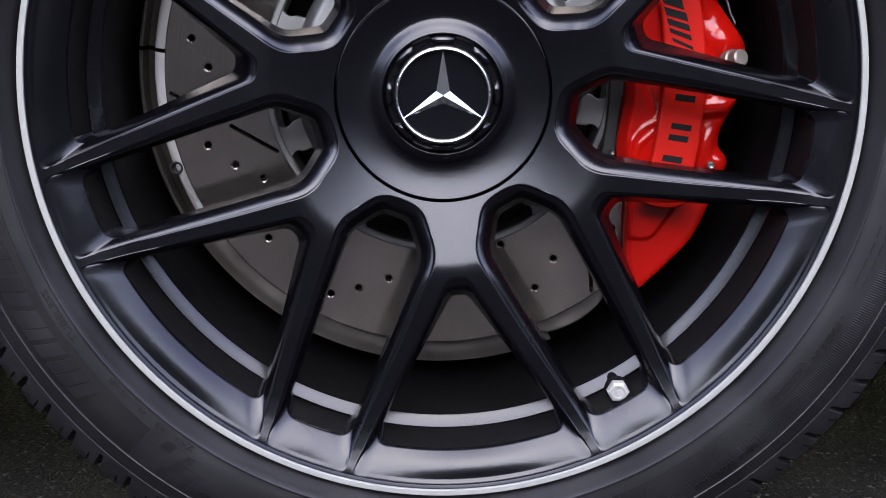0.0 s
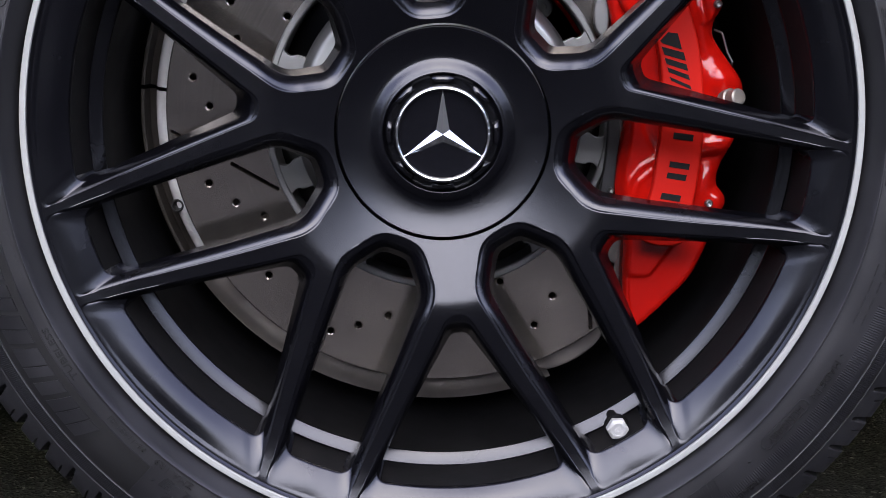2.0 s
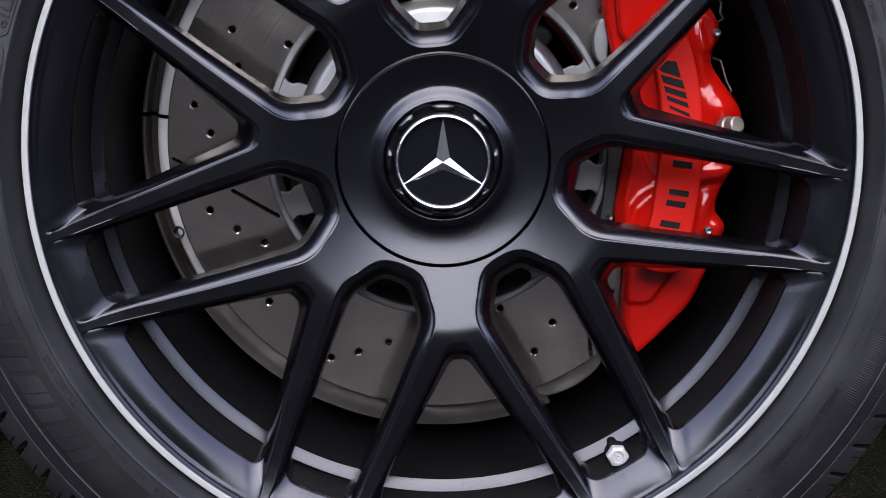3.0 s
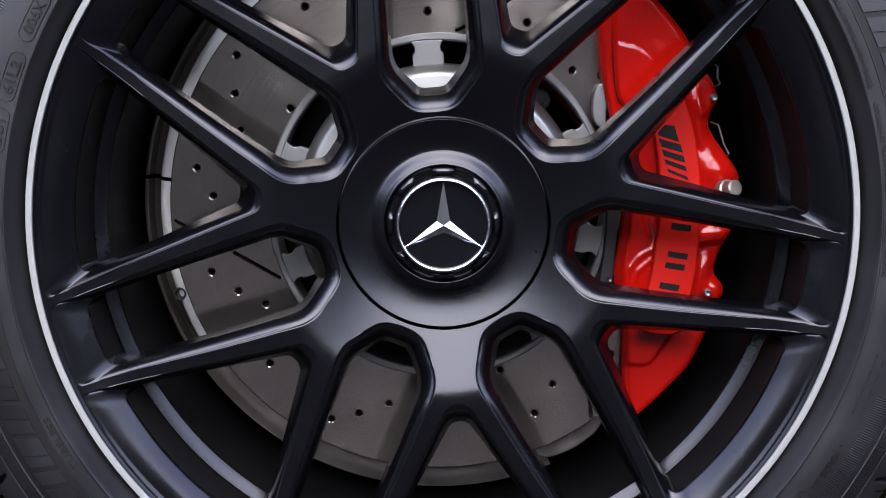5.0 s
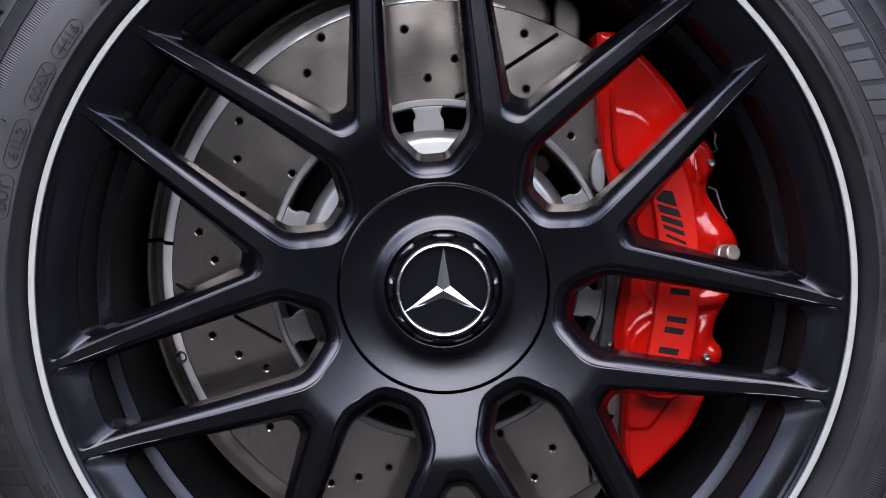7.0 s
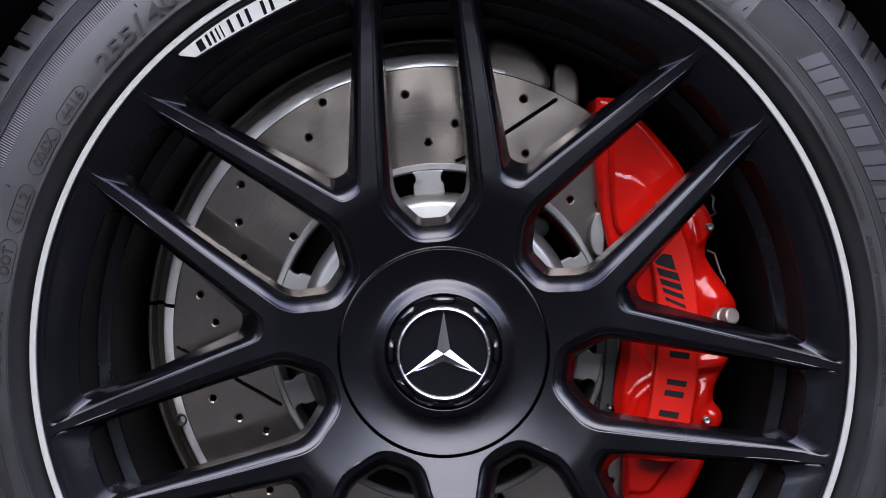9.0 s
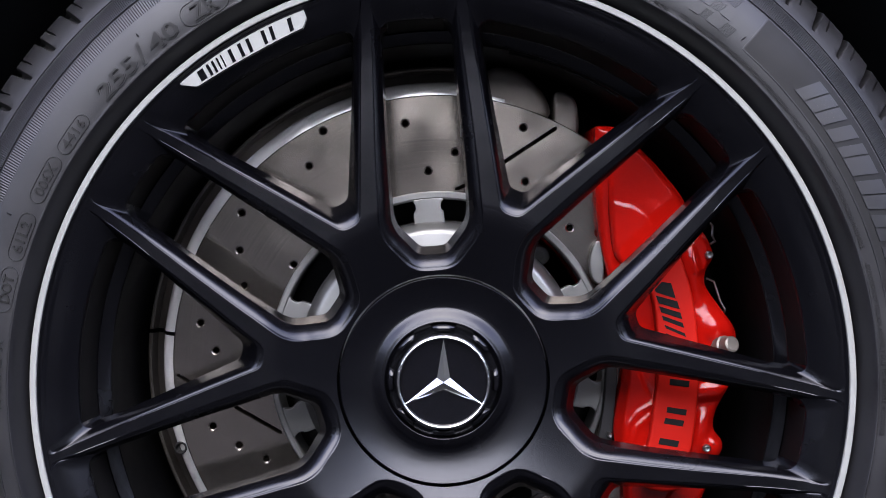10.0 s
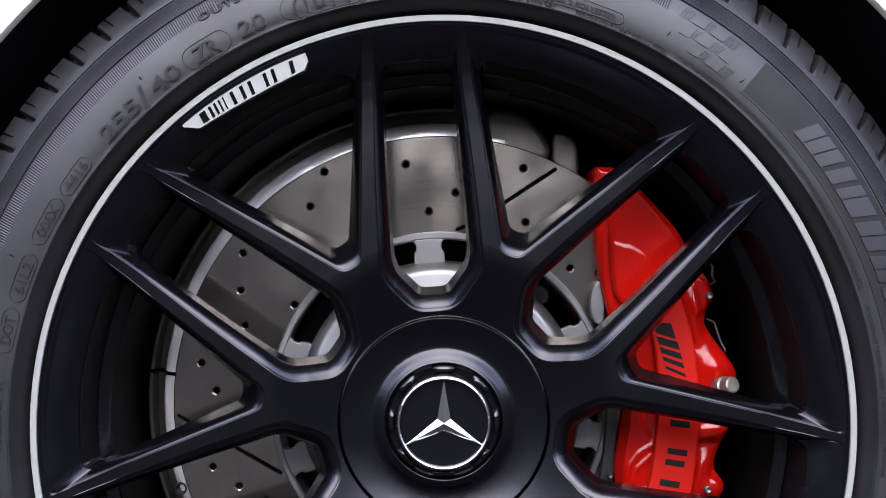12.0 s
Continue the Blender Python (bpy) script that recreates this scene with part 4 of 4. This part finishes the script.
def side_block(name, a0, a1, r0, r1, lift=0.0009, slant=0.0, material=None, n=8):
    """A raised rectangular pad on the sidewall."""
    bm = bmesh.new()
    m = 5
    grid = []
    for j in range(m + 1):
        r = r0 + (r1 - r0) * j / m
        row = []
        for i in range(n + 1):
            a = radians(a0 + slant * j / m + (a1 - a0) * i / n)
            row.append(bm.verts.new((r * math.cos(a), side_y(r) - lift, r * math.sin(a))))
        grid.append(row)
    for p, q in zip(grid, grid[1:]):
        for i in range(n):
            bm.faces.new((p[i], p[i + 1], q[i + 1], q[i]))
    edge = grid[0] + [r[-1] for r in grid[1:]] + list(reversed(grid[-1][:-1])) + [r[0] for r in reversed(grid[1:-1])]
    low = []
    for v in edge:
        low.append(bm.verts.new(v.co + Vector((0, lift + 0.0004, 0))))
    for i in range(len(edge)):
        k = (i + 1) % len(edge)
        bm.faces.new((edge[i], edge[k], low[k], low[i]))
    return part(name, bm, material or RUBBER, tyre, at=(0, 0, 0), sharp=30)


def side_oval(a0, a1, r0, r1, w=0.0005):
    """A thin raised outline with round ends on the sidewall."""
    bm = bmesh.new()
    rm, h = (r0 + r1) / 2, (r1 - r0) / 2
    length = abs(radians(a1 - a0)) * rm
    e = length / 2 - h
    mid = (a0 + a1) / 2
    path = [(x, h) for x in np.linspace(-e, e, 10)] + [(e + h * math.sin(t), h * math.cos(t)) for t in np.linspace(0.2, math.pi - 0.2, 12)]
    path += [(x, -h) for x in np.linspace(e, -e, 10)] + [(-e - h * math.sin(t), -h * math.cos(t)) for t in np.linspace(0.2, math.pi - 0.2, 12)]
    rows = []
    for k, (x, v) in enumerate(path):
        px, pv = path[k - 1]
        nx, nv = path[(k + 1) % len(path)]
        d = Vector((nx - px, nv - pv)).normalized()
        row = []
        for off, up in ((-w, -0.0003), (-w * 0.5, 0.0006), (w * 0.5, 0.0006), (w, -0.0003)):
            xx, vv = x - d.y * off, v + d.x * off
            r = rm + vv
            a = radians(mid) - xx / rm
            row.append(bm.verts.new((r * math.cos(a), side_y(r) - up, r * math.sin(a))))
        rows.append(row)
    for i in range(len(rows)):
        p, q = rows[i], rows[(i + 1) % len(rows)]
        for j in range(3):
            bm.faces.new((p[j], p[j + 1], q[j + 1], q[j]))
    part("oval_frame", bm, RUBBER, tyre, at=(0, 0, 0), sharp=60)


for body, a0, a1, r, cap in (
        ("255", 139.3, 133.2, 0.2822, 0.0098), ("/", 132.7, 131.4, 0.2815, 0.0118), ("40", 130.6, 126.3, 0.2822, 0.0098), ("ZR", 123.8, 120.4, 0.2822, 0.0098), ("20", 117.2, 113.6, 0.2822, 0.0098), ("(101Y)", 109.8, 100.6, 0.2822, 0.0098),
        ("OUTSIDE", 121.0, 112.0, 0.3046, 0.0050), ("4416", 147.4, 143.3, 0.2832, 0.0060), ("006X", 154.3, 150.0, 0.2832, 0.0065), ("61L2", 162.2, 158.0, 0.2826, 0.0065), ("DOT", 168.8, 165.2, 0.2826, 0.0068),
        ("RADIAL  X", 182.5, 173.6, 0.2826, 0.0062), ("WARNING:", 84.0, 75.4, 0.2795, 0.0042), ("PLIES: 2 POLYESTER", 76.8, 67.4, 0.2840, 0.0034), ("SERIOUS INJURY MAY RESULT FROM:", 72.6, 59.4, 0.2792, 0.0027),
        ("-TIRE FAILURE DUE TO UNDERINFLATION/OVERLOADING -- FOLLOW OWNER'S MANUAL OR TIRE PLACARD IN VEHICLE.", 58.0, 18.6, 0.2808, 0.0027),
        ("-EXPLOSION OF TIRE/RIM ASSEMBLY DUE TO IMPROPER MOUNTING", 16.8, -6.0, 0.2806, 0.0027), ("TUBELESS", 213.0, 205.2, 0.2818, 0.0042)):
    if cap > 0.009:  # the size marks: a raised edge round a rough fill
        tyre_text(body, a0 + 0.12, a1 - 0.12, r - 0.0003, cap + 0.0006, 0.0010, 0.045, RUBBER)
        tyre_text(body, a0, a1, r, cap, 0.0017, 0.004)
    else:
        tyre_text(body, a0, a1, r, cap, 0.0009 if cap > 0.004 else 0.0006, 0.012)
for body, a0, a1, r, cap in (("ZMA 1R9", 234.2, 228.0, 0.2812, 0.0040), ("06-11451-01", 226.2, 219.6, 0.2812, 0.0034), ("TREADWEAR 320", -46.6, -57.0, 0.3066, 0.0050), ("TRACTION AA", -59.5, -68.0, 0.3066, 0.0050),
                             ("MADE IN", -29.4, -35.0, 0.2922, 0.0046), ("HUNGARY", -36.8, -42.9, 0.2902, 0.0046)):
    tyre_text(body, a0, a1, r, cap)
for a0, a1, r0, r1 in ((125.4, 118.6, 0.2800, 0.2945), (111.4, 99.2, 0.2800, 0.2945), (148.2, 142.6, 0.2814, 0.2910), (155.4, 149.0, 0.2814, 0.2914), (163.3, 156.9, 0.2808, 0.2910), (170.0, 164.2, 0.2808, 0.2912),
                       (-35.8, -44.0, 0.2882, 0.2966), (77.8, 66.4, 0.2826, 0.2900)):
    side_oval(a0, a1, r0, r1)
# a rough panel behind the maker's name, twice round the tyre, with plain raised bars where the letters stand
for turn in (0.0, -180.6):
    side_block("name_panel", 48.8 + turn, 4.0 + turn, 0.2886, 0.3148, 0.00015, 0.0, LETTER, 90)
    side_block("panel_edge", 48.9 + turn, 4.0 + turn, 0.2880, 0.2886, 0.0006, 0.0, None, 90)
    side_block("panel_edge", 48.95 + turn, 48.75 + turn, 0.2880, 0.3150, 0.0006, 0.0, None, 1)
    at = 40.6 + turn
    for bars in ((1.7, 1.7, 1.7), (1.8,), (1.4, 2.4), (1.8, 1.8), (1.6, 1.6), (1.4, 1.6), (1.8,), (2.0, 2.0)):
        for w in bars:
            side_block("raised_block", at, at - w, 0.2938, 0.3106, 0.0009, -1.2)
            at -= w + 0.22
        at -= 0.55
at = -49.2
for w in (2.3, 0.8, 0.8, 1.9, 1.4, 0.0, 2.0, 2.0, 2.0, 1.6, 1.4):
    if w:
        side_block("raised_block", at, at - w * 0.42, 0.2868, 0.2992, 0.0008, -0.5)
        side_block("raised_block", at - w * 0.58, at - w, 0.2868, 0.2992, 0.0008, -0.5)
    at -= w + 0.45
side_block("raised_block", 198.6, 191.8, 0.2818, 0.2856, 0.0003)
for at in (-16.0, -18.2, -20.4, -22.6):
    side_block("raised_block", at, at - 1.6, 0.2896, 0.2916, 0.0006)
    side_block("raised_block", at, at - 1.4, 0.2952, 0.2972, 0.0006)
# chequered flag: smooth raised pads and hatched pads, twice round the tyre
SMOOTH = ((58.8, 57.2, 0.3062, 0.3138), (56.2, 54.4, 0.3062, 0.3138), (59.6, 58.2, 0.2958, 0.3040), (57.2, 55.5, 0.2968, 0.3040), (57.3, 56.0, 0.2880, 0.2950), (54.7, 52.9, 0.2880, 0.2950), (53.8, 52.4, 0.2968, 0.3040))
HATCHED = ((60.5, 58.9, 0.3062, 0.3138), (57.2, 56.2, 0.3062, 0.3138), (54.3, 52.6, 0.3062, 0.3138), (55.4, 53.9, 0.2972, 0.3040), (55.9, 54.8, 0.2886, 0.2950), (52.8, 51.2, 0.2876, 0.2952), (58.2, 57.3, 0.2970, 0.3040))
for turn in (0.0, -180.6):
    for a0, a1, r0, r1 in SMOOTH:
        side_block("flag_pad", a0 + turn, a1 + turn, r0, r1, 0.0007, -0.35)
    for a0, a1, r0, r1 in HATCHED:
        bm = bmesh.new()
        count = max(4, round((a0 - a1) / 0.24))
        before = None
        for k in range(count):
            at = a0 + turn + (a1 - a0) * (k + 0.25) / count
            rows = []
            for j in range(4):
                r = r0 + (r1 - r0) * j / 3
                rows.append([bm.verts.new((r * math.cos(radians(a)), side_y(r) - up, r * math.sin(radians(a)))) for a, up in ((at + 0.075 - 0.12 * j, -0.0003), (at + 0.035 - 0.12 * j, 0.0005), (at - 0.035 - 0.12 * j, 0.0005), (at - 0.075 - 0.12 * j, -0.0003))])
            for p, q in zip(rows, rows[1:]):
                for i in range(3):
                    bm.faces.new((p[i], p[i + 1], q[i + 1], q[i]))
            for row in (rows[0], rows[-1]):
                bm.faces.new(row)
            if before:  # the valley between two ribs
                for j in range(3):
                    bm.faces.new((before[j][-1], rows[j][0], rows[j + 1][0], before[j + 1][-1]))
            before = rows
        part("hatched_pad", bm, RUBBER, tyre, at=(0, 0, 0), sharp=30)
# thin rubber whiskers left by the mould's vents
for a, r, lean in ((49.7, 0.2925, 0.9), (130.8, 0.2967, -0.5), (-46.7, 0.2933, 0.6), (-130.6, 0.2955, 1.2), (-28.6, 0.2934, 0.4), (-122.6, 0.2787, 0.3), (60.6, 0.2907, 0.7), (-152.6, 0.2786, 0.2), (112.0, 0.2975, 0.5), (158.0, 0.2972, -0.8), (6.0, 0.2960, 0.4), (-96.0, 0.2960, 0.7)):
    bm = bmesh.new()
    bmesh.ops.create_cone(bm, cap_ends=True, segments=8, radius1=0.0006, radius2=0.0003, depth=0.0026, matrix=Matrix.Translation((0, -0.0010, 0)) @ Matrix.Rotation(radians(90), 4, "X"))
    for v in bm.verts:
        v.co.x += lean * -v.co.y
        v.co.z += 0.6 * -v.co.y
    part("vent_whisker", bm, RUBBER, tyre, at=(r * math.cos(radians(a)), side_y(r), r * math.sin(radians(a))))

# dark bars on the rim plate
for k, (t, w) in enumerate(((0.165, 0.050), (0.228, 0.022), (0.270, 0.018), (0.308, 0.013), (0.343, 0.010), (0.400, 0.026), (0.478, 0.026), (0.545, 0.026), (0.665, 0.026), (0.728, 0.026), (0.868, 0.030))):
    bm = bmesh.new()
    rows = []
    for lift in (0.0, 1.0):
        for side in (0, 1):
            row = []
            for i in range(6):
                tt = t - (w / 2 if k < 5 else 0) + w * i / 5 - (0.012 if side else 0)
                a = radians(A0 + (A1 - A0) * tt)
                r_in = 0.2498 + 0.0025 * (2 * tt - 1) ** 2 - 0.0022 * tt
                r = 0.2586 if side == 0 else r_in + 0.0012
                y = 0.0012 + (0.2600 - r) * 0.08
                row.append(bm.verts.new((r * math.cos(a), y - 0.0003 + lift * 0.002, r * math.sin(a))))
            rows.append(row)
    for i in range(5):
        bm.faces.new((rows[0][i], rows[0][i + 1], rows[1][i + 1], rows[1][i]))
        for s in (0, 1):
            bm.faces.new((rows[s][i], rows[s][i + 1], rows[s + 2][i + 1], rows[s + 2][i]))
    for i in (0, 5):
        bm.faces.new((rows[0][i], rows[1][i], rows[3][i], rows[2][i]))
    part("dark_bar", bm, GLOSS, rim_plate, at=(0, 0, 0))

# balance weights stuck inside the barrel
for k, a in enumerate((58.0, 63.2, 68.4, 73.6)):
    part("balance_weight", lathe([(0.0600, 0.2300), (0.0600, 0.2284), (0.0606, 0.2279), (0.0760, 0.2270), (0.0766, 0.2275), (0.0766, 0.2291)], 10, a0=a, a1=a + 5.0), DULL_BLACK, wheel, "matt black stick-on balance weight")
# ---- car body round the wheel ----
car = thing("front_wing", "white painted car wing with a dark wheel arch", "car")
CX, CZ = 0.0068, 0.0005
bm = bmesh.new()
cols = []
N = 120
for i in range(N + 1):
    a = radians(-25 + 230 * i / N)
    c, s = math.cos(a), math.sin(a)
    col = []
    for y, r in ((0.000, 0.3858), (-0.0066, 0.3856), (-0.0087, 0.3864), (-0.0097, 0.3882), (-0.0100, 0.3916)):
        col.append(bm.verts.new((CX + r * c, y, CZ + r * s)))
    for d, y in ((0.03, -0.009), (0.12, -0.004), (0.30, 0.015), (0.50, 0.060)):
        x, z = CX + (0.391 + d * 1.4) * c, CZ + (0.391 + d) * s
        z = max(z, -0.16)
        col.append(bm.verts.new((x, y, min(z, 0.62))))
    cols.append(col)
for p, q in zip(cols, cols[1:]):
    for j in range(len(p) - 1):
        bm.faces.new((p[j], p[j + 1], q[j + 1], q[j]))
part("panel", bm, WHITE, car)
part("wheel_arch_liner", lathe([(-0.0002, 0.3857), (0.0010, 0.3895), (0.030, 0.4050), (0.300, 0.4000), (0.320, 0.3800), (0.320, 0.0)], 120, a0=-28, a1=208), DARK, car, "dark plastic arch liner", at=(CX, 0, HUB + CZ))
# bonnet that closes the wing above the wheel
bm = bmesh.new()
rows = []
for i in range(13):
    t = i / 12
    y = 0.060 + 1.60 * t
    rows.append([bm.verts.new((x, y, 0.62 + 0.085 * math.sin(math.pi * t) - 0.10 * max(0.0, -x - 0.2) ** 2)) for x in np.linspace(-1.08, 1.08, 9)])
low = []
for row in rows:
    low.append([bm.verts.new(v.co - Vector((0, 0, 0.012))) for v in row])
for grid in (rows, low):
    for p, q in zip(grid, grid[1:]):
        for i in range(8):
            bm.faces.new((p[i], p[i + 1], q[i + 1], q[i]))
ring = [[v for v in g[0]] + [r[-1] for r in g[1:]] + list(reversed(g[-1][:-1])) + [r[0] for r in reversed(g[1:-1])] for g in (rows, low)]
for i in range(len(ring[0])):
    k = (i + 1) % len(ring[0])
    bm.faces.new((ring[0][i], ring[0][k], ring[1][k], ring[1][i]))
part("bonnet", bm, WHITE, car)
bm = bmesh.new()
bmesh.ops.create_cube(bm, size=1, matrix=Matrix.LocRotScale((0, 0.96, -0.345 + 0.50), None, (2.0, 1.2, 0.80)))
bmesh.ops.bevel(bm, geom=bm.edges, offset=0.04, segments=3, affect="EDGES")
part("underbody", bm, DARK, car, "dark underside")
# out of view: sills added to block light from the ground behind the wheel
for x in (-0.76, 0.76):
    bm = bmesh.new()
    bmesh.ops.create_cube(bm, size=1, matrix=Matrix.LocRotScale((x, 0.30, -0.345 + 0.145), None, (0.68, 0.56, 0.11)))
    bmesh.ops.bevel(bm, geom=bm.edges, offset=0.02, segments=3, affect="EDGES")
    part("sill", bm, DARK, car, "unseen dark sill added to shade the ground")
